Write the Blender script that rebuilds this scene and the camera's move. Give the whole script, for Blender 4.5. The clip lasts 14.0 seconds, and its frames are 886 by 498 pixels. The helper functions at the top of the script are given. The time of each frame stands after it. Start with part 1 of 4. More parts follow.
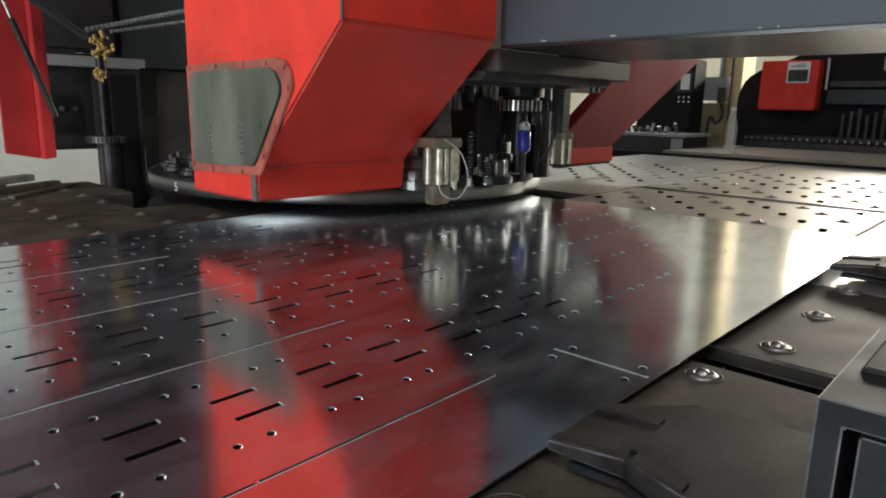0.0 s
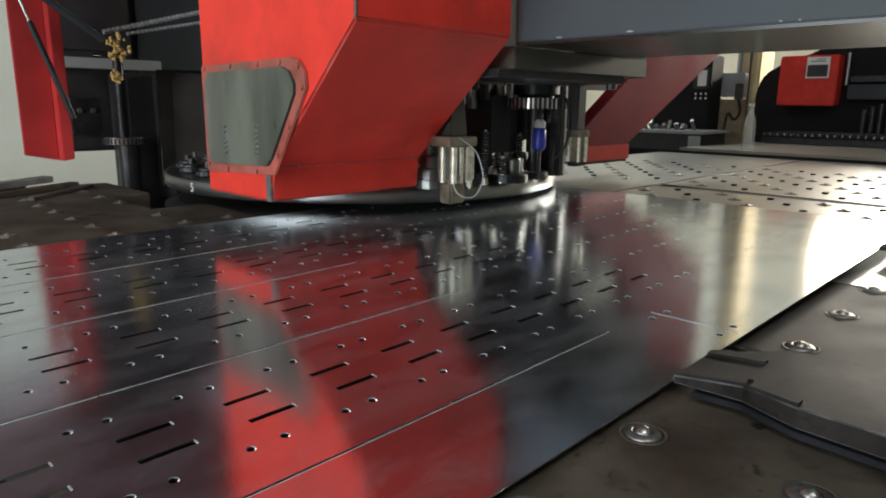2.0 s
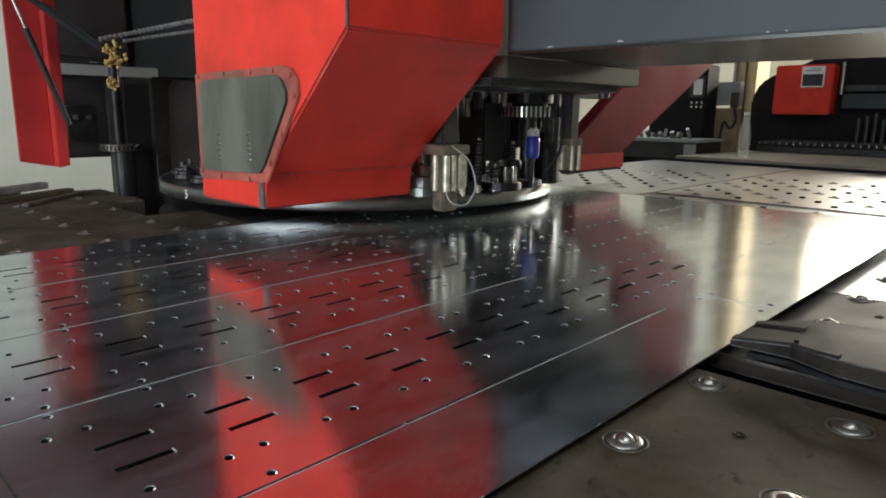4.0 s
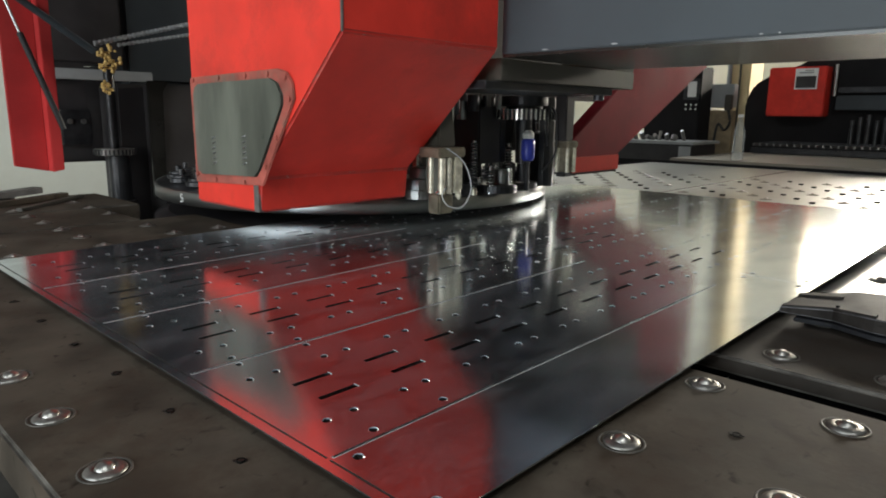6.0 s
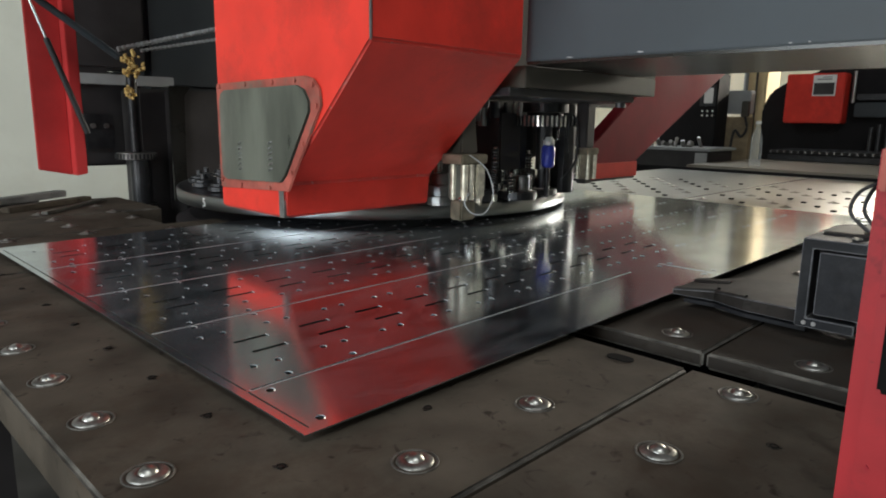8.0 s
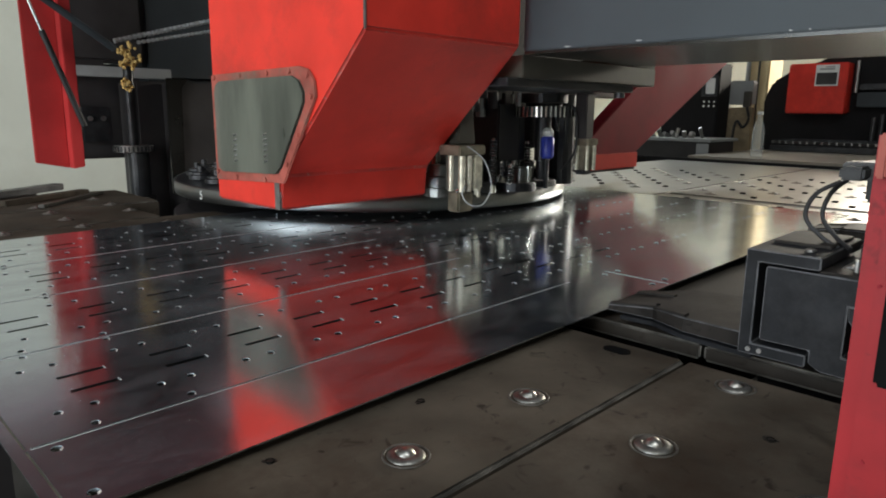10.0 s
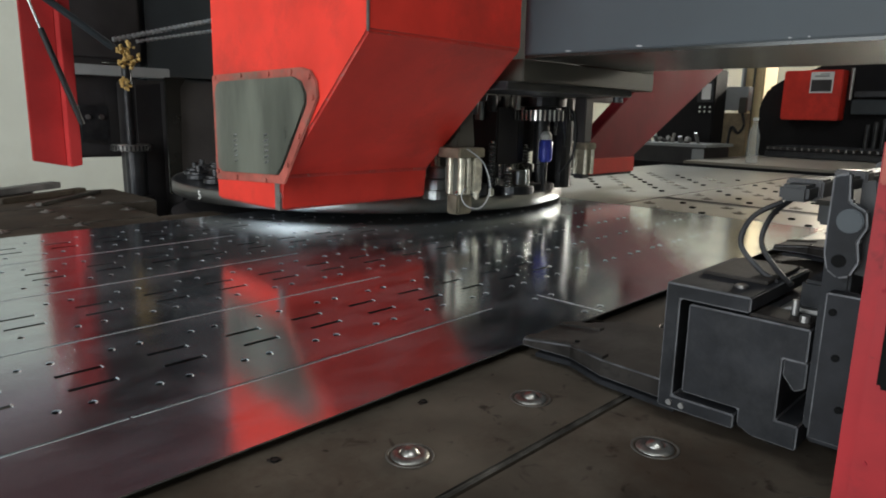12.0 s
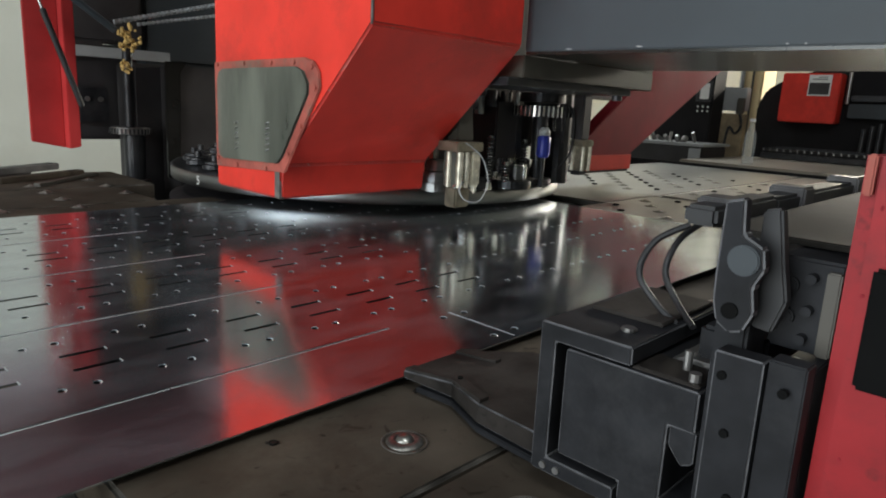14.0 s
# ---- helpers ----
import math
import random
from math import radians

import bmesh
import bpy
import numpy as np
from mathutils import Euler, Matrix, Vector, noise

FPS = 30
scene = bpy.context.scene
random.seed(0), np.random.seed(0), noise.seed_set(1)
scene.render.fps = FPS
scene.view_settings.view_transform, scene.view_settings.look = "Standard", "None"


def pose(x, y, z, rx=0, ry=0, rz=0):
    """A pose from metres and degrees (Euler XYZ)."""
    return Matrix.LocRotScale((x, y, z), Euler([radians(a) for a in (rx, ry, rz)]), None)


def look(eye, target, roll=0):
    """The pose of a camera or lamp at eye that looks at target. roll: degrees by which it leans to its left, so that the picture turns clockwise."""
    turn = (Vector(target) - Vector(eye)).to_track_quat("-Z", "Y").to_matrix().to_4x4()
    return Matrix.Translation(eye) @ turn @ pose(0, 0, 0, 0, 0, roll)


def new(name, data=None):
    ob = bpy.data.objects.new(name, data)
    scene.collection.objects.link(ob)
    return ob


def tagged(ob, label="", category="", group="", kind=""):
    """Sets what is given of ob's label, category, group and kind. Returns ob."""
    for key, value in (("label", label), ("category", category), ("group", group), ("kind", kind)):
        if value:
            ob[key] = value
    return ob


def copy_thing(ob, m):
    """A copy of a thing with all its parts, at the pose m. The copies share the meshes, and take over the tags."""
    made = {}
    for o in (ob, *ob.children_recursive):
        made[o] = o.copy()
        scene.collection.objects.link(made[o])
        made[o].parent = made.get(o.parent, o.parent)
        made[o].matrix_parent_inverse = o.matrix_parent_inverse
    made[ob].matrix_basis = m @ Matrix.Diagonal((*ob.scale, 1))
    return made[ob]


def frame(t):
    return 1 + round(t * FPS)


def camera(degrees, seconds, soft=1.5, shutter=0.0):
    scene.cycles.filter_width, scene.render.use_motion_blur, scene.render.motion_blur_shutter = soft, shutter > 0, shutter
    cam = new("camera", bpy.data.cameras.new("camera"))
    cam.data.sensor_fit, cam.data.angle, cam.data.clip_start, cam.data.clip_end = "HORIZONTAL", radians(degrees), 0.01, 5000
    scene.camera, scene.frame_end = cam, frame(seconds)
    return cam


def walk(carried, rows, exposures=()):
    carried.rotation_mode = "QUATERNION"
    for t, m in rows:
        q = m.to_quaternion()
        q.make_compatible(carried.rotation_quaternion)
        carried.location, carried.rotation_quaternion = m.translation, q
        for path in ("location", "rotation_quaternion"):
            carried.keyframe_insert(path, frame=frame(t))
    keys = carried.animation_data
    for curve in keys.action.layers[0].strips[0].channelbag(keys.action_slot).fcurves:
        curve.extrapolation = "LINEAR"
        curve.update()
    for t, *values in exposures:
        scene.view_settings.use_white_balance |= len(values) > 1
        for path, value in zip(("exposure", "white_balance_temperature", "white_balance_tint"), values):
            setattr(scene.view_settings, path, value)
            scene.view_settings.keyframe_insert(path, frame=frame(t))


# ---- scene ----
# camera: hand-held, nearly still
cam = camera(67.45, 14.0, soft=1.9, shutter=0.3)
walk(cam, [
    (0, pose(0.0076, -0.0036, 1.1770, 77.771, -1.127, -46.885)),
    (0.5, pose(0.0092, -0.0035, 1.1778, 77.819, -0.967, -46.379)),
    (1, pose(0.0113, -0.0010, 1.1768, 77.897, -0.740, -46.107)),
    (1.5, pose(0.0108, 0.0020, 1.1757, 77.745, -0.665, -45.900)),
    (2, pose(0.0130, 0.0021, 1.1754, 77.680, -0.618, -45.672)),
    (2.5, pose(0.0137, -0.0008, 1.1760, 77.662, -0.928, -45.428)),
    (3, pose(0.0156, -0.0047, 1.1774, 77.884, -0.834, -45.582)),
    (5.5, pose(0.0203, -0.0124, 1.1767, 78.567, -0.869, -46.003)),
    (6, pose(0.0180, -0.0103, 1.1764, 78.570, -0.618, -46.192)),
    (6.5, pose(0.0125, -0.0070, 1.1772, 78.563, -0.610, -46.190)),
    (7, pose(0.0063, -0.0040, 1.1772, 78.579, -0.794, -45.888)),
    (7.5, pose(-0.0000, 0.0000, 1.1800, 78.734, -0.942, -45.423)),
    (8, pose(-0.0005, 0.0047, 1.1805, 78.944, -0.852, -45.175)),
    (10.5, pose(0.0140, 0.0045, 1.1772, 78.210, -0.631, -45.051)),
    (11, pose(0.0114, 0.0037, 1.1768, 78.314, -0.736, -44.991)),
    (11.5, pose(0.0087, 0.0059, 1.1776, 78.378, -0.708, -45.078)),
    (12, pose(0.0027, 0.0080, 1.1780, 78.493, -1.274, -45.411)),
    (12.5, pose(-0.0079, 0.0041, 1.1833, 78.973, -1.036, -46.080)),
    (13, pose(-0.0096, 0.0023, 1.1840, 79.414, -1.589, -46.062)),
    (13.5, pose(-0.0097, 0.0004, 1.1838, 79.071, -3.024, -45.584)),
    (14, pose(-0.0109, 0.0003, 1.1833, 77.744, -2.960, -45.545)),
], exposures=[(0.0, 0.30), (14.0, 0.30)])

# ---- world and light ----
world = bpy.data.worlds.new("world")
scene.world = world
world.use_nodes = True
wn = world.node_tree
sky = wn.nodes.new("ShaderNodeTexSky")
sky.sky_type, sky.sun_disc = "NISHITA", False
sky.sun_elevation, sky.sun_rotation = radians(35), radians(250)
wn.nodes["Background"].inputs[1].default_value = 0.12
wn.links.new(sky.outputs[0], wn.nodes["Background"].inputs[0])


def area(name, m, sx, sy, watts, color):
    lamp = bpy.data.lights.new(name, "AREA")
    lamp.shape, lamp.size, lamp.size_y, lamp.energy, lamp.color = "RECTANGLE", sx, sy, watts, color
    ob = new(name, lamp)
    ob.matrix_world = m
    return ob


# far window daylight, key light in a supposed gate behind the camera, three added fills
area("far_window_light", look((8.02, 0.65, 2.36), (0, 0.65, 1.0)), 2.1, 0.62, 215, (1.0, 0.94, 0.82))
area("unseen_key_light", look((-3.9, 0.6, 1.85), (1.0, 1.2, 1.2)), 3.4, 3.6, 176, (0.86, 0.95, 1.0))
area("overhead_fill", look((-0.6, -1.2, 4.3), (0.9, 0.9, 0.9)), 2.4, 0.5, 40, (0.93, 0.98, 1.0))
area("wall_fill", look((1.0, 4.2, 4.3), (0.6, 5.2, 1.2)), 3.0, 0.4, 19, (0.93, 1.0, 0.98))
area("rear_fill", look((5.6, 3.6, 4.3), (5.9, 4.4, 1.0)), 3.0, 0.3, 85, (0.9, 0.98, 1.0))

# ---- materials ----


def mat(name, color, rough=0.5, metal=0.0, var=0.15, scale=18.0, bump=0.05, dirt=None, dirt_amount=0.35, spec=0.5, coat=0.0, fine=160.0, stretch=(1, 1, 1), specks=None):
    """Surface with large stains, fine grain and relief."""
    m = bpy.data.materials.new(name)
    m.use_nodes = True
    nt = m.node_tree
    b = nt.nodes["Principled BSDF"]
    co = nt.nodes.new("ShaderNodeTexCoord")
    mp = nt.nodes.new("ShaderNodeMapping")
    mp.inputs["Scale"].default_value = stretch
    nt.links.new(co.outputs["Object"], mp.inputs[0])
    n1 = nt.nodes.new("ShaderNodeTexNoise")
    n1.inputs["Scale"].default_value, n1.inputs["Detail"].default_value = scale, 6
    n2 = nt.nodes.new("ShaderNodeTexNoise")
    n2.inputs["Scale"].default_value, n2.inputs["Detail"].default_value = fine, 3
    for n in (n1, n2):
        nt.links.new(mp.outputs[0], n.inputs["Vector"])
    ramp = nt.nodes.new("ShaderNodeValToRGB")
    lo = [c * (1 - var) for c in color]
    hi = [min(1, c * (1 + var)) for c in color]
    ramp.color_ramp.elements[0].position, ramp.color_ramp.elements[1].position = 0.32, 0.68
    ramp.color_ramp.elements[0].color, ramp.color_ramp.elements[1].color = (*lo, 1), (*hi, 1)
    nt.links.new(n1.outputs["Fac"], ramp.inputs[0])
    last = ramp.outputs[0]
    if dirt:
        n3 = nt.nodes.new("ShaderNodeTexNoise")
        n3.inputs["Scale"].default_value, n3.inputs["Detail"].default_value, n3.inputs["Roughness"].default_value = scale * 0.45, 8, 0.7
        nt.links.new(mp.outputs[0], n3.inputs["Vector"])
        r3 = nt.nodes.new("ShaderNodeMapRange")
        r3.inputs[1].default_value, r3.inputs[2].default_value, r3.inputs[4].default_value = 0.5, 0.72, dirt_amount
        nt.links.new(n3.outputs["Fac"], r3.inputs[0])
        mx = nt.nodes.new("ShaderNodeMix")
        mx.data_type = "RGBA"
        mx.inputs["B"].default_value = (*dirt, 1)
        nt.links.new(r3.outputs[0], mx.inputs["Factor"])
        nt.links.new(last, mx.inputs["A"])
        last = mx.outputs["Result"]
    if specks:
        for sc, lo_f, hi_f, am in ((55, 0.62, 0.74, 0.75), (14, 0.6, 0.78, 0.6)):
            n4 = nt.nodes.new("ShaderNodeTexNoise")
            n4.inputs["Scale"].default_value, n4.inputs["Detail"].default_value, n4.inputs["Distortion"].default_value = sc, 5, 0.8
            nt.links.new(mp.outputs[0], n4.inputs["Vector"])
            r4 = nt.nodes.new("ShaderNodeMapRange")
            r4.inputs[1].default_value, r4.inputs[2].default_value, r4.inputs[4].default_value = lo_f, hi_f, am
            nt.links.new(n4.outputs["Fac"], r4.inputs[0])
            m4 = nt.nodes.new("ShaderNodeMix")
            m4.data_type = "RGBA"
            m4.inputs["B"].default_value = (*specks, 1)
            nt.links.new(r4.outputs[0], m4.inputs["Factor"])
            nt.links.new(last, m4.inputs["A"])
            last = m4.outputs["Result"]
    nt.links.new(last, b.inputs["Base Color"])
    rr = nt.nodes.new("ShaderNodeMapRange")
    rr.inputs[3].default_value, rr.inputs[4].default_value = max(0.02, rough * 0.75), min(1, rough * 1.3)
    nt.links.new(n1.outputs["Fac"], rr.inputs[0])
    nt.links.new(rr.outputs[0], b.inputs["Roughness"])
    b.inputs["Metallic"].default_value = metal
    b.inputs["Specular IOR Level"].default_value = spec
    b.inputs["Coat Weight"].default_value = coat
    if bump:
        bp = nt.nodes.new("ShaderNodeBump")
        bp.inputs["Strength"].default_value, bp.inputs["Distance"].default_value = bump, 0.002
        nt.links.new(n2.outputs["Fac"], bp.inputs["Height"])
        nt.links.new(bp.outputs[0], b.inputs["Normal"])
    return m


def glow(name, color, strength):
    m = bpy.data.materials.new(name)
    m.use_nodes = True
    b = m.node_tree.nodes["Principled BSDF"]
    b.inputs["Base Color"].default_value = (*color, 1)
    b.inputs["Emission Color"].default_value = (*color, 1)
    b.inputs["Emission Strength"].default_value = strength
    return m


def glass(name, color, alpha, rough):
    m = bpy.data.materials.new(name)
    m.use_nodes = True
    b = m.node_tree.nodes["Principled BSDF"]
    b.inputs["Base Color"].default_value = (*color, 1)
    b.inputs["Roughness"].default_value = rough
    b.inputs["Alpha"].default_value = alpha
    return m


M_SHEET = mat("galvanised_sheet", (0.645, 0.72, 0.79), 0.135, 1.0, 0.06, 6, 0.02, fine=420)


def veil(m):
    """Smudges and fine zinc haze: a rougher, duller lobe over the polished one."""
    nt = m.node_tree
    b = nt.nodes["Principled BSDF"]
    out = nt.nodes["Material Output"]
    d = nt.nodes.new("ShaderNodeBsdfPrincipled")
    d.inputs["Base Color"].default_value = (0.40, 0.43, 0.47, 1)
    d.inputs["Metallic"].default_value, d.inputs["Roughness"].default_value = 0.5, 0.45
    co = nt.nodes.new("ShaderNodeTexCoord")
    mp = nt.nodes.new("ShaderNodeMapping")
    mp.inputs["Scale"].default_value, mp.inputs["Rotation"].default_value = (1.0, 2.2, 1), (0, 0, 0.5)
    n1, n2 = nt.nodes.new("ShaderNodeTexNoise"), nt.nodes.new("ShaderNodeTexNoise")
    n1.inputs["Scale"].default_value, n1.inputs["Detail"].default_value, n1.inputs["Distortion"].default_value = 9, 8, 0.5
    n2.inputs["Scale"].default_value, n2.inputs["Detail"].default_value, n2.inputs["Roughness"].default_value = 130, 5, 0.75
    nt.links.new(co.outputs["Object"], mp.inputs[0])
    for n in (n1, n2):
        nt.links.new(mp.outputs[0], n.inputs["Vector"])
    ad = nt.nodes.new("ShaderNodeMath")
    ad.operation, ad.inputs[1].default_value = "MULTIPLY_ADD", 0.75
    nt.links.new(n2.outputs["Fac"], ad.inputs[0])
    nt.links.new(n1.outputs["Fac"], ad.inputs[2])
    mr = nt.nodes.new("ShaderNodeMapRange")
    mr.inputs[1].default_value, mr.inputs[2].default_value = 0.76, 1.10
    mr.inputs[3].default_value, mr.inputs[4].default_value = 0.03, 0.18
    nt.links.new(ad.outputs[0], mr.inputs[0])
    mx = nt.nodes.new("ShaderNodeMixShader")
    nt.links.new(mr.outputs[0], mx.inputs[0])
    nt.links.new(b.outputs[0], mx.inputs[1])
    nt.links.new(d.outputs[0], mx.inputs[2])
    nt.links.new(mx.outputs[0], out.inputs["Surface"])


veil(M_SHEET)
M_RED = mat("red_paint", (0.65, 0.040, 0.026), 0.42, 0, 0.12, 11, 0.03, spec=0.25, dirt=(0.22, 0.028, 0.02), dirt_amount=0.5)
M_RED_WORN = mat("worn_red_paint", (0.31, 0.075, 0.055), 0.6, 0, 0.3, 26, 0.08, spec=0.3, dirt=(0.13, 0.1, 0.075), dirt_amount=1.0)
M_DOOR = mat("dull_red_paint", (0.44, 0.034, 0.034), 0.45, 0, 0.12, 8, 0.03, spec=0.3, dirt=(0.2, 0.025, 0.024), dirt_amount=0.4)
M_EDGE_RED = mat("chipped_red_edge", (0.48, 0.036, 0.026), 0.5, 0, 0.35, 14, 0.1, spec=0.3, dirt=(0.2, 0.05, 0.04), dirt_amount=0.6, specks=(0.28, 0.2, 0.17))
# Red with the side cover's shade put into the base colour
M_RED_DIM = mat("red_paint_dimmed", (0.25, 0.020, 0.028), 0.65, 0, 0.14, 5, 0.02, spec=0.08, dirt=(0.11, 0.015, 0.018), dirt_amount=0.4)
M_PLATE = mat("oiled_steel_plate", (0.068, 0.056, 0.043), 0.68, 0.0, 0.4, 9, 0.1, spec=0.09, dirt=(0.040, 0.024, 0.015), dirt_amount=0.9, specks=(0.014, 0.010, 0.007))
# Mid plates: darker copy of the near plate, shade put into its base
M_PLATE_SHADED = mat("shaded_steel_plate", (0.034, 0.029, 0.024), 0.62, 0.0, 0.4, 9, 0.08, spec=0.13, dirt=(0.03, 0.02, 0.014), dirt_amount=0.9, specks=(0.014, 0.010, 0.007))
M_PLATE_FAR = mat("bare_steel_plate", (0.36, 0.355, 0.335), 0.34, 0.75, 0.15, 5, 0.03, dirt=(0.16, 0.14, 0.11), dirt_amount=0.5)
M_STEEL = mat("bright_steel", (0.55, 0.55, 0.54), 0.22, 1.0, 0.08, 40, 0.02)
M_BALL = mat("dull_ball_steel", (0.40, 0.39, 0.36), 0.36, 1.0, 0.35, 120, 0.05, dirt=(0.12, 0.1, 0.07), dirt_amount=0.7)
M_CUP = mat("dull_cup_steel", (0.26, 0.25, 0.23), 0.4, 0.9, 0.4, 90, 0.06, dirt=(0.05, 0.04, 0.03), dirt_amount=0.9)
M_STAIN = mat("oil_stain", (0.016, 0.013, 0.01), 0.6, 0, 0.5, 120, 0.05, spec=0.2)
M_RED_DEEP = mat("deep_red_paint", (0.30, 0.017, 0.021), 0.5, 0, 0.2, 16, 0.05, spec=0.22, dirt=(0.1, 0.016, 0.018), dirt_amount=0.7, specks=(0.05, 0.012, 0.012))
# Hood red, made paler to brighten its reflection in the sheet
M_HOOD = mat("lifted_red_paint", (0.40, 0.17, 0.18), 0.6, 0, 0.2, 6, 0.04, spec=0.2, dirt=(0.2, 0.1, 0.11), dirt_amount=0.5)
M_BAND = mat("ground_steel_band", (0.27, 0.275, 0.27), 0.36, 1.0, 0.12, 12, 0.02, stretch=(1, 1, 6))
M_BLUE = mat("blue_grey_paint", (0.036, 0.044, 0.050), 0.5, 0, 0.25, 3, 0.03, spec=0.35, dirt=(0.055, 0.062, 0.066), dirt_amount=0.35)
M_DARK = mat("black_machine_paint", (0.027, 0.024, 0.025), 0.5, 0, 0.3, 9, 0.05, dirt=(0.05, 0.045, 0.04), dirt_amount=0.4)
M_IRON = mat("oiled_dark_iron", (0.045, 0.046, 0.05), 0.36, 0.6, 0.3, 22, 0.08, dirt=(0.075, 0.07, 0.066), dirt_amount=0.5)
M_EDGE = mat("worn_steel_edge", (0.3, 0.29, 0.28), 0.4, 0.9, 0.2, 60, 0.06)
M_BRONZE = mat("olive_steel", (0.019, 0.017, 0.014), 0.75, 0.0, 0.45, 16, 0.08, spec=0.12, dirt=(0.04, 0.035, 0.028), dirt_amount=0.6)
M_CLAMP = mat("oily_clamp_steel", (0.014, 0.0145, 0.0165), 0.6, 0.0, 0.45, 26, 0.08, spec=0.18, dirt=(0.04, 0.04, 0.042), dirt_amount=0.6)
M_BRACKET = mat("olive_bracket_paint", (0.060, 0.054, 0.043), 0.5, 0.1, 0.25, 10, 0.05, dirt=(0.06, 0.05, 0.04), dirt_amount=0.5)
M_JAW = mat("worn_jaw_steel", (0.022, 0.019, 0.017), 0.62, 0.0, 0.45, 20, 0.1, spec=0.11, dirt=(0.055, 0.05, 0.046), dirt_amount=0.6, specks=(0.012, 0.010, 0.009))
M_BLACK = mat("matt_black_paint", (0.013, 0.012, 0.013), 0.75, 0, 0.3, 5, 0.04, spec=0.15, dirt=(0.02, 0.019, 0.018), dirt_amount=0.4)
M_DECK = mat("pale_worn_deck_plate", (0.26, 0.235, 0.195), 0.45, 0.3, 0.2, 4, 0.04, dirt=(0.2, 0.17, 0.13), dirt_amount=0.6)
M_OCHRE = mat("dirty_ochre_paint", (0.30, 0.23, 0.14), 0.7, 0, 0.35, 9, 0.06, dirt=(0.10, 0.08, 0.06), dirt_amount=0.8)
M_ALU = mat("dirty_aluminium", (0.25, 0.225, 0.17), 0.36, 0.7, 0.4, 30, 0.05, dirt=(0.12, 0.1, 0.06), dirt_amount=0.6)
M_RIB = mat("oily_rib_metal", (0.52, 0.49, 0.39), 0.35, 0.4, 0.3, 60, 0.05, dirt=(0.14, 0.11, 0.06), dirt_amount=0.7)
M_RUBBER = mat("black_rubber", (0.012, 0.012, 0.013), 0.55, 0, 0.2, 30, 0.03)
# Flat near-black, also used where the dark inside a small hole is painted
M_HOLE = mat("deep_black", (0.006, 0.006, 0.006), 0.9, 0, 0.2, 30, 0.0, spec=0.05)
M_WALL = mat("limewashed_wall", (0.55, 0.56, 0.50), 0.9, 0, 0.07, 1.5, 0.1, dirt=(0.38, 0.37, 0.31), dirt_amount=0.4, fine=40)
M_BEIGE = mat("beige_wall", (0.72, 0.66, 0.52), 0.85, 0, 0.08, 1.5, 0.08, dirt=(0.5, 0.45, 0.34), dirt_amount=0.4, fine=40)
M_ROOF = mat("dark_sheet_roof", (0.07, 0.072, 0.075), 0.7, 0, 0.2, 2, 0.05)
# Guessed brown for the unseen upper wall, to tint the sheet's reflection
M_UPPER_WALL = mat("reflected_wall_brown", (0.21, 0.155, 0.17), 0.7, 0, 0.2, 2, 0.05, dirt=(0.12, 0.09, 0.1), dirt_amount=0.5)
M_CREAM = mat("cream_pillar_paint", (0.72, 0.57, 0.33), 0.8, 0, 0.1, 3, 0.08, dirt=(0.45, 0.34, 0.18), dirt_amount=0.5, fine=50)
M_FLOOR = mat("oily_concrete", (0.07, 0.066, 0.06), 0.7, 0, 0.25, 3, 0.2, spec=0.2, dirt=(0.025, 0.022, 0.02), dirt_amount=0.6, fine=60)
M_ACRYLIC = mat("hazy_acrylic", (0.10, 0.105, 0.083), 0.4, 0, 0.45, 14, 0.02, dirt=(0.2, 0.2, 0.165), dirt_amount=0.8, stretch=(1, 1, 0.25))
M_ACRYLIC.node_tree.nodes["Principled BSDF"].inputs["Alpha"].default_value = 0.72
M_BACK = mat("grey_inner_plate", (0.06, 0.064, 0.052), 0.6, 0, 0.3, 12, 0.03)
M_BOTTLE = glass("clear_plastic", (0.8, 0.85, 0.85), 0.22, 0.04)
M_YELLOW = mat("marigold", (0.50, 0.33, 0.11), 0.8, 0, 0.35, 90, 0.2)
M_WHITE = mat("white_label", (0.75, 0.75, 0.73), 0.6, 0, 0.05, 20, 0.0)
M_GREY = mat("grey_cabinet_paint", (0.32, 0.33, 0.33), 0.5, 0, 0.12, 6, 0.03, dirt=(0.15, 0.14, 0.12), dirt_amount=0.4)
M_BLUEP = mat("blue_plastic", (0.05, 0.07, 0.45), 0.3, 0, 0.1, 20, 0.0)
M_WEAR = mat("rubbed_bright_edge", (0.085, 0.085, 0.09), 0.5, 0.3, 0.6, 45, 0.05, dirt=(0.05, 0.05, 0.052), dirt_amount=1.0)
M_PLATE_WEAR = mat("rubbed_plate_edge", (0.10, 0.092, 0.08), 0.5, 0.3, 0.6, 30, 0.1, spec=0.3, dirt=(0.04, 0.034, 0.028), dirt_amount=1.0)
# Pale half-metal: puts glints into the colour of cut edges and conduit ribs
M_GLINT = mat("glint_metal", (0.66, 0.68, 0.69), 0.4, 0.5, 0.1, 40, 0.0)
M_UNDER = mat("near_black_brown", (0.016, 0.015, 0.013), 0.2, 0, 0.3, 5, 0.02, spec=0.5, dirt=(0.05, 0.045, 0.035), dirt_amount=0.5)
M_OUT = glow("daylight_outside", (1.0, 0.92, 0.76), 4.0)

# ---- mesh helpers ----


def mesh_of(name, bm, material, smooth=False):
    me = bpy.data.meshes.new(name)
    bmesh.ops.recalc_face_normals(bm, faces=bm.faces[:])
    bm.to_mesh(me)
    bm.free()
    me.materials.append(material)
    if smooth:
        for p in me.polygons:
            p.use_smooth = True
    return me


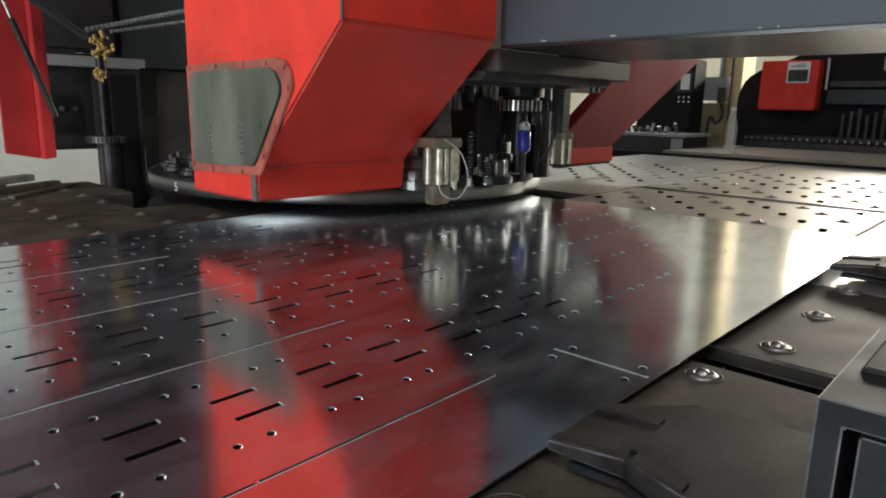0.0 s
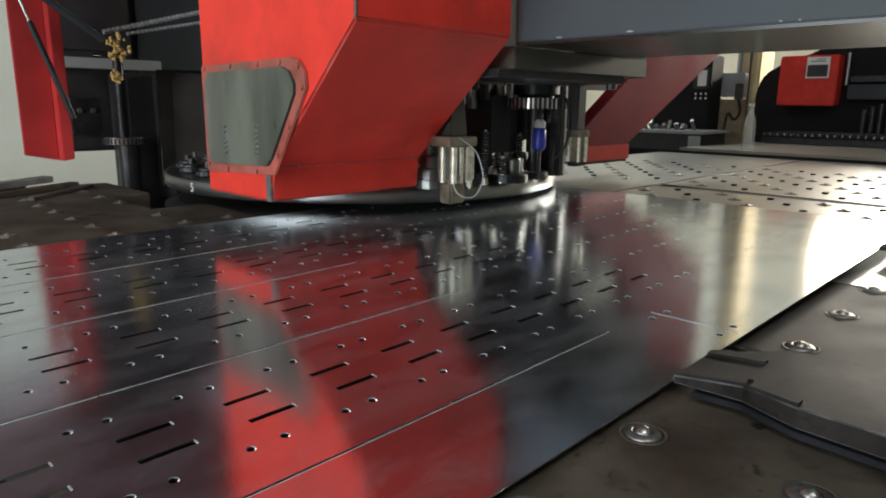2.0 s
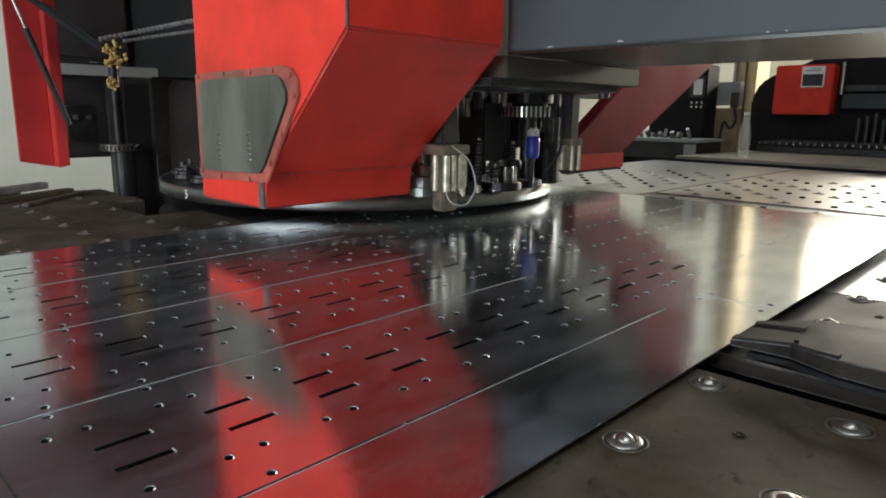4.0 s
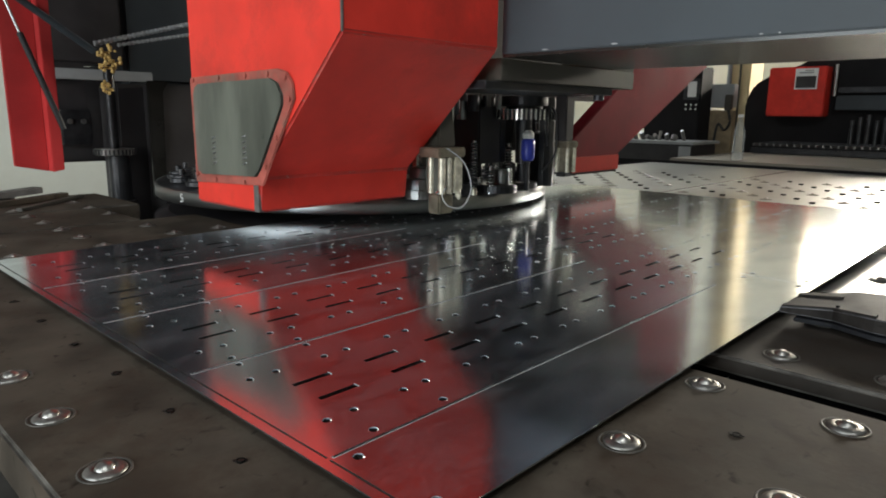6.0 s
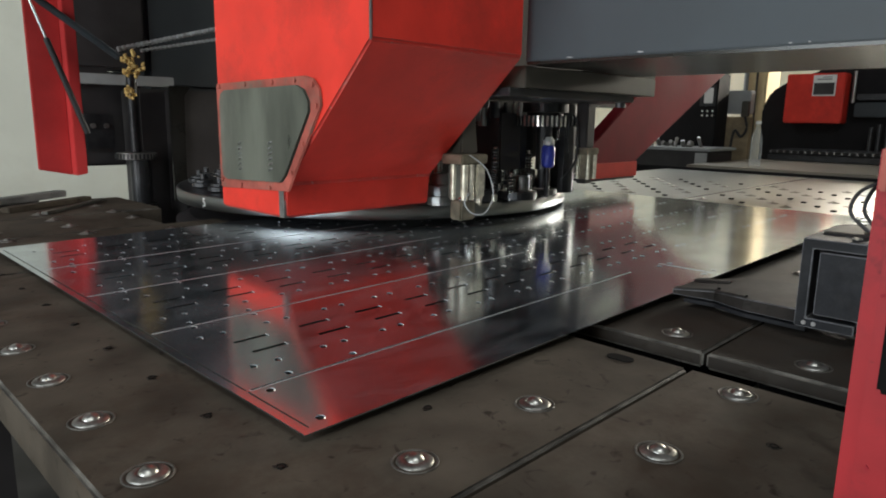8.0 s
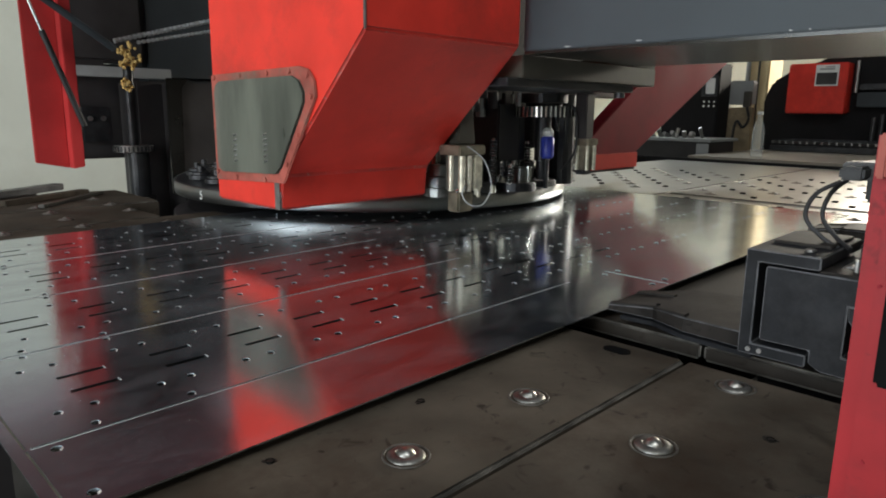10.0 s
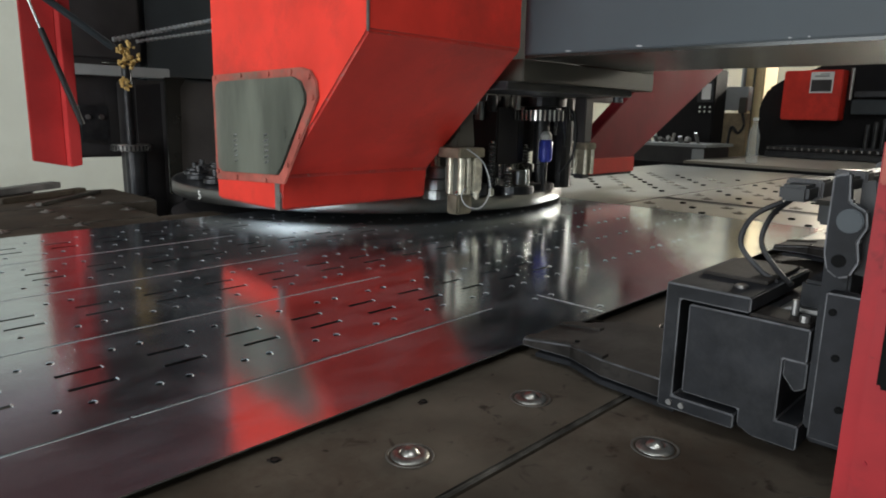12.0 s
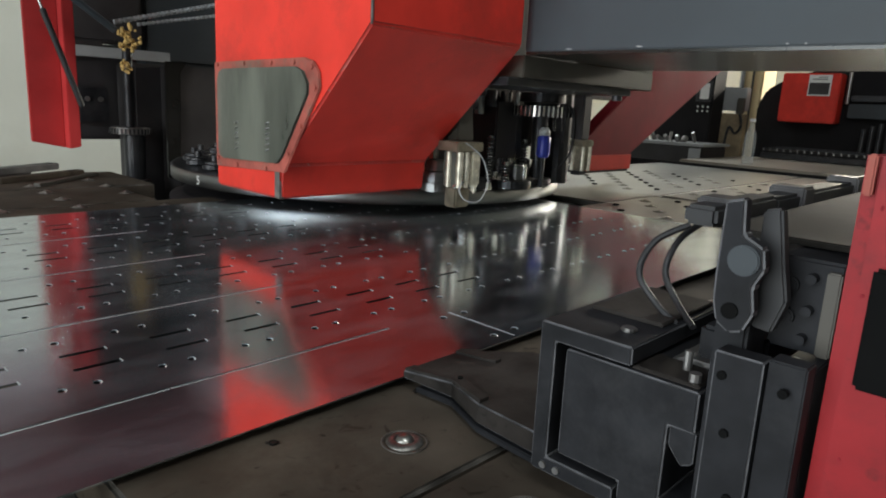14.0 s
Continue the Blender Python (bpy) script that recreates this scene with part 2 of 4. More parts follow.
def part(name, bm, material, parent=None, label="", smooth=False, at=None, wear=0.0, worn=None):
    me = mesh_of(name, bm, material, smooth)
    if wear:
        # narrow bevel faces take the rubbed-bright material
        me.materials.append(worn or M_WEAR)
        for p in me.polygons:
            k = p.vertices
            if min((me.vertices[k[i]].co - me.vertices[k[i - 1]].co).length for i in range(len(k))) < wear:
                p.material_index = 1
    ob = new(name, me)
    if parent:
        ob.parent = parent
    if at:
        ob.matrix_basis = at
    return tagged(ob, label) if label else ob


def empty(name, m=None):
    ob = new(name)
    ob.empty_display_size = 0.05
    if m:
        ob.matrix_basis = m
    return ob


def box(x0, x1, y0, y1, z0, z1, bev=0.0, bm=None, seg=2):
    b = bmesh.new()
    r = bmesh.ops.create_cube(b, size=1)
    for v in r["verts"]:
        v.co = Vector(((x0 + x1) / 2 + v.co.x * (x1 - x0), (y0 + y1) / 2 + v.co.y * (y1 - y0), (z0 + z1) / 2 + v.co.z * (z1 - z0)))
    if bev:
        bmesh.ops.bevel(b, geom=b.edges[:], offset=bev, segments=seg, affect="EDGES")
    return join(bm, b)


def join(bm, b):
    if bm is None:
        return b
    me = bpy.data.meshes.new("tmp")
    b.to_mesh(me)
    b.free()
    bm.from_mesh(me)
    bpy.data.meshes.remove(me)
    return bm


def prism(pts, axis, a, c, bev=0.0, bm=None, seg=2):
    """Polygon of 2D points, extruded along an axis from a to c."""
    b = bmesh.new()

    def put(p, d):
        return {"x": (d, p[0], p[1]), "y": (p[0], d, p[1]), "z": (p[0], p[1], d)}[axis]
    lo = [b.verts.new(put(p, a)) for p in pts]
    hi = [b.verts.new(put(p, c)) for p in pts]
    n = len(pts)
    b.faces.new(lo)
    b.faces.new(hi[::-1])
    for i in range(n):
        b.faces.new((lo[i], lo[(i + 1) % n], hi[(i + 1) % n], hi[i]))
    bmesh.ops.recalc_face_normals(b, faces=b.faces[:])
    if bev:
        bmesh.ops.bevel(b, geom=b.edges[:], offset=bev, segments=seg, affect="EDGES")
    return join(bm, b)


def cyl(p, q, r, n=20, r2=None, bm=None, bev=0.0):
    p, q = Vector(p), Vector(q)
    b = bmesh.new()
    d = q - p
    m = Matrix.Translation((p + q) / 2) @ d.to_track_quat("Z", "Y").to_matrix().to_4x4()
    bmesh.ops.create_cone(b, cap_ends=True, segments=n, radius1=r, radius2=r if r2 is None else r2, depth=d.length, matrix=m)
    if bev:
        ed = [e for e in b.edges if len(e.link_faces) == 2 and e.calc_face_angle(0) > 1.0]
        bmesh.ops.bevel(b, geom=ed, offset=bev, segments=2, affect="EDGES")
    return join(bm, b)


def lathe(prof, n=32, bm=None, c=(0, 0, 0)):
    """Profile of (radius, z), turned about z."""
    b = bmesh.new()
    rings = []
    for r, z in prof:
        rings.append([b.verts.new((c[0] + max(r, 1e-4) * math.cos(2 * math.pi * i / n), c[1] + max(r, 1e-4) * math.sin(2 * math.pi * i / n), c[2] + z)) for i in range(n)])
    for s, t in zip(rings, rings[1:]):
        for i in range(n):
            b.faces.new((s[i], s[(i + 1) % n], t[(i + 1) % n], t[i]))
    return join(bm, b)


def tube(pts, r, n=8, bm=None):
    """A hose along a smooth line through points."""
    P = [Vector(p) for p in pts]
    line = []
    for i in range(len(P) - 1):
        a, b_, c, d = P[max(i - 1, 0)], P[i], P[i + 1], P[min(i + 2, len(P) - 1)]
        for k in range(6):
            t = k / 6
            line.append(0.5 * (2 * b_ + (c - a) * t + (2 * a - 5 * b_ + 4 * c - d) * t * t + (3 * b_ - a - 3 * c + d) * t ** 3))
    line.append(P[-1])
    b = bmesh.new()
    rings = []
    for i, p in enumerate(line):
        d = (line[min(i + 1, len(line) - 1)] - line[max(i - 1, 0)]).normalized()
        q = d.to_track_quat("Z", "Y")
        rings.append([b.verts.new(p + q @ Vector((r * math.cos(2 * math.pi * j / n), r * math.sin(2 * math.pi * j / n), 0))) for j in range(n)])
    for s, t in zip(rings, rings[1:]):
        for i in range(n):
            b.faces.new((s[i], s[(i + 1) % n], t[(i + 1) % n], t[i]))
    b.faces.new(rings[0][::-1])
    b.faces.new(rings[-1])
    return join(bm, b)


def bolt(parent, p, axis, r=0.008, h=0.006, material=None, name="bolt"):
    d = {"x": Vector((1, 0, 0)), "-x": Vector((-1, 0, 0)), "y": Vector((0, 1, 0)), "-y": Vector((0, -1, 0)), "z": Vector((0, 0, 1))}[axis]
    return part(name, cyl(p, Vector(p) + d * h, r, 12, bev=r * 0.2), material or M_IRON, parent)


TOP = 0.9      # table height
SHEET_Z = 0.908

# ---- structure ----


def structure():
    tagged(part("floor", box(-4.2, 8.3, -4.2, 5.4, -0.1, 0.0), M_FLOOR), "oily grey concrete workshop floor", "floor", kind="structure")
    tagged(part("ceiling", box(-4.2, 8.3, -4.2, 5.4, 4.6, 4.7), M_ROOF), "dark metal workshop roof", "ceiling", kind="structure")
    tagged(part("wall_north", box(-4.2, 8.3, 5.2, 5.4, 0, 2.5), M_WALL), "greenish white limewashed wall with stains", "wall", kind="structure")
    tagged(part("wall_north_upper", box(-4.2, 8.3, 5.2, 5.4, 2.5, 4.6), M_UPPER_WALL), "unseen upper wall, its brown set for the sheet's reflection", "wall", kind="structure")
    tagged(part("wall_south", box(-4.2, 8.3, -4.2, -4.0, 0, 4.6), M_WALL), "greenish white limewashed wall", "wall", kind="structure")
    # far wall with a window opening
    b = box(8.1, 8.3, -4.0, -0.4, 0, 4.6)
    b = box(8.1, 8.3, 2.2, 5.2, 0, 4.6, bm=b)
    b = box(8.1, 8.3, -0.4, 2.2, 0, 1.95, bm=b)
    b = box(8.1, 8.3, -0.4, 2.2, 2.85, 4.6, bm=b)
    tagged(part("wall_east", b, M_BEIGE), "warm beige plastered wall with a window", "wall", kind="structure")
    w = empty("window_1", pose(8.2, 0.9, 1.95))
    tagged(w, "bright daylit window in the beige wall", "window", kind="structure")
    b = box(-0.03, 0.03, -1.3, 1.3, 0, 0.05)
    b = box(-0.03, 0.03, -1.3, 1.3, 0.85, 0.9, bm=b)
    for y in (-1.3, -0.45, 0.4, 1.25):
        b = box(-0.03, 0.03, y, y + 0.05, 0.05, 0.85, bm=b)
    part("window_frame", b, M_GREY, w)
    tagged(part("backdrop", box(8.6, 8.62, -1.2, 3.2, 1.2, 3.8), M_OUT), "bright hazy daylight outside the window", "backdrop", kind="structure")
    # near wall, out of view, with a supposed gate for the key light
    b = box(-4.2, -4.0, -4.0, -1.2, 0, 4.6)
    b = box(-4.2, -4.0, 2.4, 5.2, 0, 4.6, bm=b)
    b = box(-4.2, -4.0, -1.2, 2.4, 3.8, 4.6, bm=b)
    tagged(part("wall_west", b, M_WALL), "off-white wall with a supposed gate opening, out of view", "wall", kind="structure")


def ball_unit():
    """Ball transfer: flange ring, cup and ball."""
    e = empty("ball_transfer", pose(0, 0, 0))
    tagged(e, "chrome ball transfer set in a round steel cup in the table", "ball transfer", "ball transfers in the table")
    part("flange", lathe([(0.0205, -0.0002), (0.0205, 0.0004), (0.0198, 0.0007), (0.0186, 0.0007), (0.0182, 0.0)], 28), M_PLATE_WEAR, e, smooth=True)
    part("cup", lathe([(0.0162, -0.0002), (0.0160, 0.0006), (0.0148, 0.0016), (0.0125, 0.0026), (0.0100, 0.0029), (0.0086, 0.0027), (0.0082, 0.0010)], 28), M_CUP, e, smooth=True)
    b = bmesh.new()
    bmesh.ops.create_uvsphere(b, u_segments=20, v_segments=12, radius=0.0090, matrix=pose(0, 0, -0.0018))
    part("ball", b, M_BALL, e, smooth=True)
    return e


def tables():
    near = "dark oil-stained steel machine table plate"
    far = "scuffed grey bare steel machine table plate"
    plates = [
        ("near", 0.14, 0.725, 0.3165, 1.35), ("near", 0.14, 0.86, 1.353, 1.74), ("near", 0.14, 0.715, 1.745, 2.05), ("near", 0.14, 0.835, 2.055, 2.42),
        ("near", 0.14, 0.725, -0.6, 0.3125),
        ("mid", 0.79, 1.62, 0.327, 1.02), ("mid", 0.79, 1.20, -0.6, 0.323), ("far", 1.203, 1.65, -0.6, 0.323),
        ("far", 1.655, 2.235, -0.6, 0.322), ("far", 1.655, 2.235, 0.327, 1.115),
        ("far", 2.29, 3.95, -0.6, 1.115), ("far", 1.90, 3.95, 1.121, 1.95),
    ]
    for kind, x0, x1, y0, y1 in plates:
        t = empty("table_plate", pose(0, 0, 0))
        tagged(t, far if kind == "far" else near, "machine table", "plates of the machine table")
        m = {"far": M_PLATE_FAR, "mid": M_PLATE_SHADED, "near": M_PLATE}[kind]
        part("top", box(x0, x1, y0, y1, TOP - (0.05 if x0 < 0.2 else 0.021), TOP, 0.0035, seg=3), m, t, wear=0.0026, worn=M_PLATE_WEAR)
        # frame below each top in a flat near-black
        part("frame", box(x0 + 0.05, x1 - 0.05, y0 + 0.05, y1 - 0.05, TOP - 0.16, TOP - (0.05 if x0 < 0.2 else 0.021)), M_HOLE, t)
        for lx in (x0 + 0.06, x1 - 0.06):
            for ly in (y0 + 0.06, y1 - 0.06):
                part("leg", box(lx - 0.03, lx + 0.03, ly - 0.03, ly + 0.03, 0, TOP - 0.16), M_DARK, t)
    unit = ball_unit()
    first = True
    spots = [(0.18, 0.508 + 0.132 * i) for i in range(-4, 13)]
    spots += [(0.347, 0.377 + 0.133 * i) for i in range(-4, 15)]
    spots += [(0.512, 0.378 + 0.133 * i) for i in range(0, 15)]
    spots += [(0.510, 0.243), (0.510, 0.111), (0.687, 0.244), (0.68, 0.111), (0.684, 1.49), (0.684, 1.635), (0.795, 1.491), (0.69, 1.90), (0.69, 2.05), (0.69, 2.2)]
    spots += [(0.838 + 0.176 * i, y) for i in range(0, 5) for y in (0.215, 0.1, -0.02, 0.384, 0.55, 0.72) if not (i == 4)]
    for x, y in spots:
        m = pose(x, y, TOP + 0.0005, 0, 0, random.uniform(0, 360))
        if first:
            unit.matrix_basis, first = m, False
        else:
            copy_thing(unit, m)
    # round plugged holes between the balls
    pl = [(0.262, 0.446 + 0.1295 * i) for i in range(-3, 12)] + [(0.427, 0.445), (0.427, 0.58), (0.594, 0.1766), (0.594, 0.05), (1.1027, 0.172)]
    rnd = random.Random(21)
    plugs = []
    for k in range(3):
        q = [(rnd.uniform(0.0025, 0.0075) * math.cos(a), rnd.uniform(0.0025, 0.0075) * math.sin(a)) for a in [i * math.pi / 8 for i in range(16)]]
        e = empty("bolt_hole", pose(0, 0, 0))
        tagged(e, "dirty plugged bolt hole in the table plate", "bolt hole", "plugged holes in the table")
        part("grime", prism(q, "z", 0.0, 0.0007), M_STAIN, e)
        part("plug", lathe([(0.0, 0.0004), (0.0028, 0.0004), (0.0036, 0.0012), (0.0042, 0.0)], 12), M_HOLE, e)
        plugs.append(e)
    for i, (x, y) in enumerate(pl):
        m = pose(x, y, TOP + 0.0004, 0, 0, rnd.uniform(0, 360))
        if i < 3:
            plugs[i].matrix_basis = m
        else:
            copy_thing(plugs[i % 3], m)
    # black patch laid on the plate paints the dark inside an oblong hole
    tagged(part("slot_hole", prism([(0.694 + 0.010 * math.cos(a), 0.387 + (0.007 if math.sin(a) > 0 else -0.007) + 0.010 * math.sin(a)) for a in [i * math.pi / 10 for i in range(20)]], "z", TOP + 0.0006, TOP + 0.0014), M_HOLE), "black patch standing for an oblong hole in the steel table plate", "slot hole")
    # far plates: balls and square brush pads in a quincunx
    pad = part("brush_pad", box(-0.0098, 0.0098, -0.0092, 0.0092, 0.0, 0.005, 0.002), M_HOLE)
    tagged(pad, "small black square brush pad in the steel table", "brush pad", "brush pads in the table")
    first = True
    for (x0, x1, y0, y1) in [(1.69, 2.21, -0.3, 1.08), (2.33, 3.3, -0.3, 1.9)]:
        j = 0
        y = 0.397 - 0.074 * 9
        while y < y1:
            i = 0
            x = 1.69 + (0.09 if j % 2 else 0.0)
            while x < x1:
                if x >= x0 and y >= y0 and abs(y - 0.325) > 0.02 and abs(y - 1.118) > 0.03:
                    if (i + j // 2) % 2 == 0:
                        m = pose(x, y, TOP)
                        if first:
                            pad.matrix_basis, first = m, False
                        else:
                            copy_thing(pad, m)
                    else:
                        copy_thing(unit, pose(x, y, TOP + 0.0005))
                x += 0.19
                i += 1
            y += 0.074
            j += 1


TILT = 0.008   # the sheet rises a little towards the turret


def on_table(x, y):
    """Pose of the sheet, or of what grips it, with its corner at x, y."""
    return pose(x, y, SHEET_Z + TILT * (x - 0.18), 0, -math.degrees(TILT), 0)


def sheet():
    """Punched galvanised sheet: real slots and holes cut through it."""
    from mathutils.geometry import delaunay_2d_cdt
    L, W, TH = 1.87, 1.112, 0.0016
    EDGE = -0.003                      # outer edge, left of the long end cut
    PITCH, BASES = 0.0922, (0.119, 0.3595, 0.600, 0.8405)
    holes = []   # (u, v, half length, radius)
    for base in BASES:
        for i in range(11):
            u = 0.0913 + PITCH * i
            holes += [(u, base + 0.1412, 0.0222, 0.0034), (u, base + 0.0972, 0.0222, 0.0034)]
        for i in range(19):
            u = 0.0463 + PITCH * i
            for du in (0.0, 0.0305):
                if u + du < 1.80:
                    holes += [(u + du, base + 0.055, 0, 0.0036), (u + du, base + 0.1845, 0, 0.0036)]
        # locating holes beside the long cuts, near the cut end only
        for u in (0.064, 0.150):
            holes.append((u, base + 0.0125, 0, 0.0036))
            if base > 0.2:
                holes.append((u - 0.004, base - 0.0105, 0, 0.0036))
        # nibbled parting cuts, left hanging by small tabs
        for a, z in ((0.0105, 0.2735), (0.2745, 0.4905), (0.4915, 0.763)):
            holes.append(((a + z) / 2, base, (z - a) / 2 - 0.0010, 0.0013))
    holes += [(0.026, 0.019, 0, 0.0042), (0.026, 0.105, 0, 0.0042), (0.8444, 0.1055, 0, 0.004), (0.8825, 0.104, 0, 0.004), (0.8455, 0.0206, 0, 0.004), (0.8860, 0.021, 0, 0.004)]
    cross = [(0.867, 0.006, 0.062), (0.867, 0.064, 0.118), (0.0075, 0.010, 0.117)]
    for base in BASES:
        cross += [(0.0075, base + 0.002, base + 0.117), (0.0075, base + 0.119, base + 0.238)]
    vs, es = [], []

    def loop(pts):
        k = len(vs)
        vs.extend(Vector(p) for p in pts)
        es.extend((k + i, k + (i + 1) % len(pts)) for i in range(len(pts)))
    loop([(EDGE, 0), (L, 0), (L, W), (EDGE, W)])
    for u, v, h, r in holes:
        if h == 0:
            loop([(u + r * math.cos(a), v + r * math.sin(a)) for a in [math.pi * i / 6 for i in range(12)]])
        else:
            loop([(u - h, v - r), (u + h, v - r), (u + h, v + r), (u - h, v + r)])
    for u, a, z in cross:
        loop([(u - 0.0011, a), (u + 0.0011, a), (u + 0.0011, z), (u - 0.0011, z)])
    pts, _, faces, *_ = delaunay_2d_cdt(vs, es, [], 0, 1e-6)
    arr = np.array([(h[0], h[1], max(h[2], h[3]) if h[2] else h[3], h[3], 1 if h[2] else 0) for h in holes])
    b = bmesh.new()
    lo = [b.verts.new((p.x, p.y, 0)) for p in pts]
    hi = [b.verts.new((p.x, p.y, TH)) for p in pts]
    for fc in faces:
        c = sum((pts[i] for i in fc), Vector((0, 0))) / len(fc)
        du, dv = np.abs(arr[:, 0] - c.x), np.abs(arr[:, 1] - c.y)
        inside = np.where(arr[:, 4] > 0, (du < arr[:, 2]) & (dv < arr[:, 3]), du * du + dv * dv < arr[:, 3] ** 2).any()
        inside = inside or any(abs(c.x - u) < 0.0011 and a < c.y < z for u, a, z in cross)
        if not inside:
            b.faces.new([hi[i] for i in fc])
            b.faces.new([lo[i] for i in reversed(fc)])
    b.verts.index_update()
    n = len(pts)
    rim = [(e.verts[0].index - n, e.verts[1].index - n) for e in b.edges if len(e.link_faces) == 1 and e.verts[0].index >= n]
    for i, j in rim:
        b.faces.new((lo[i], lo[j], hi[j], hi[i]))
    for v in [v for v in b.verts if not v.link_faces]:
        b.verts.remove(v)
    s = empty("metal_sheet", on_table(-0.2576, 0.264))
    tagged(s, "shiny galvanised steel sheet punched with slots and round holes", "metal sheet")
    part("sheet", b, M_SHEET, s)
    # raised edge round each cut, pale so that its colour stands for glints
    b = bmesh.new()

    def burr_glint(inner, outer, up):
        n = len(inner)
        vi = [b.verts.new((p[0], p[1], TH + up)) for p in inner]
        vo = [b.verts.new((p[0], p[1], TH - 0.0001)) for p in outer]
        for i in range(n):
            b.faces.new((vi[i], vi[(i + 1) % n], vo[(i + 1) % n], vo[i]))
    rect = [(u - h, u + h, v - r, v + r) for u, v, h, r in holes if h] + [(u - 0.0011, u + 0.0011, a, z) for u, a, z in cross if u > 0.1]
    for x0, x1, y0, y1 in rect:
        if max(x1 - x0, y1 - y0) > 0.05:
            w = 0.0005
            burr_glint([(x0, y0), (x1, y0), (x1, y1), (x0, y1)], [(x0 - w, y0 - w), (x1 + w, y0 - w), (x1 + w, y1 + w), (x0 - w, y1 + w)], 0.00035)
        else:
            # a slot gets only a painted glint tick at its far end
            burr_glint([(x1, y0), (x1 + 0.0002, y0), (x1 + 0.0002, y1), (x1, y1)], [(x1 - 0.0001, y0), (x1 + 0.0018, y0 - 0.0004), (x1 + 0.0018, y1 + 0.0004), (x1 - 0.0001, y1)], 0.0008)
    for u, v, h, r in holes:
        if not h:
            # half ring only, on the side where the round holes glint
            arc = [math.radians(-70 + 20 * i) for i in range(11)]
            vi = [b.verts.new((u + r * math.cos(a), v + r * math.sin(a), TH + 0.0011)) for a in arc]
            vo = [b.verts.new((u + (r + 0.0010) * math.cos(a), v + (r + 0.0010) * math.sin(a), TH - 0.0001)) for a in arc]
            for i in range(10):
                b.faces.new((vi[i], vi[i + 1], vo[i + 1], vo[i]))
    tagged(part("burr_glint", b, M_GLINT, s), "burrs round the punched holes, pale colour standing for glints", kind="stuff")
    return s


def press_head():
    h = empty("press_head", pose(0.677, 0.84, 0.985))
    tagged(h, "scratched bright red punch press head cover with sloping front", "press head")
    inv = Matrix.Translation((-0.677, -0.84, -0.985))
    prof = [(1.345, 0.991), (1.098, 0.991), (1.091, 1.057), (0.838, 1.301), (0.838, 1.8), (1.345, 1.8)]
    part("cover", prism(prof, "x", 0.677, 1.055, 0.0042, seg=3), M_RED, h, at=inv, wear=0.0032, worn=M_EDGE_RED)
    fl = [(1.340, 1.246), (1.015, 1.252), (0.987, 1.246), (0.970, 1.228), (0.966, 1.200), (1.055, 1.074), (1.075, 1.044), (1.338, 1.032)]
    gl = [(1.318, 1.210), (1.312, 1.225), (1.296, 1.232), (1.035, 1.236), (1.012, 1.228), (0.998, 1.208), (0.998, 1.190), (1.078, 1.074), (1.094, 1.060), (1.30, 1.052), (1.314, 1.058), (1.318, 1.072)]
    ring = part("window_flange", prism(fl, "x", 0.672, 0.677, 0.002), M_RED_WORN, h, "worn reddish flange round the window", at=inv)
    pane = part("window_pane", prism(gl, "x", 0.6660, 0.6675, 0.0005), M_ACRYLIC, h, "hazy grey acrylic window pane", at=inv)
    part("inner_plate", prism(gl, "x", 0.6712, 0.6718), M_BACK, h, at=inv)
    for y0, z0 in ((1.24, 1.135), (1.125, 1.14)):
        pts = [(0.6685 + 0.005 * math.sin(k * 0.785), y0 + 0.0055 * math.cos(k * 0.785), z0 - 0.00125 * k) for k in range(50)]
        part("spring", tube(pts, 0.0015, 6), M_EDGE, pane, "bright coil spring showing through the pane", at=None)
    for y, z in ((1.325, 1.24), (1.22, 1.2425), (1.12, 1.243), (1.045, 1.244), (0.990, 1.236), (0.980, 1.20), (1.024, 1.134), (1.063, 1.080), (1.14, 1.046), (1.25, 1.043), (1.328, 1.05), (1.328, 1.14)):
        bolt(ring, (0.672, y, z), "-x", 0.0055, 0.003, M_RED_WORN)
    part("corner_strip", prism([(0.6755, 1.115), (0.6755, 1.0985), (0.686, 1.0985), (0.686, 1.1), (0.677, 1.1), (0.677, 1.115)], "z", 0.9915, 1.052, 0), M_EDGE, h, "bare worn steel corner", at=inv)
    part("corner_scuff", box(0.6755, 0.6795, 0.8365, 0.8405, 1.3, 1.36, 0.001), M_EDGE, h, "bare scuffed corner edge", at=inv)


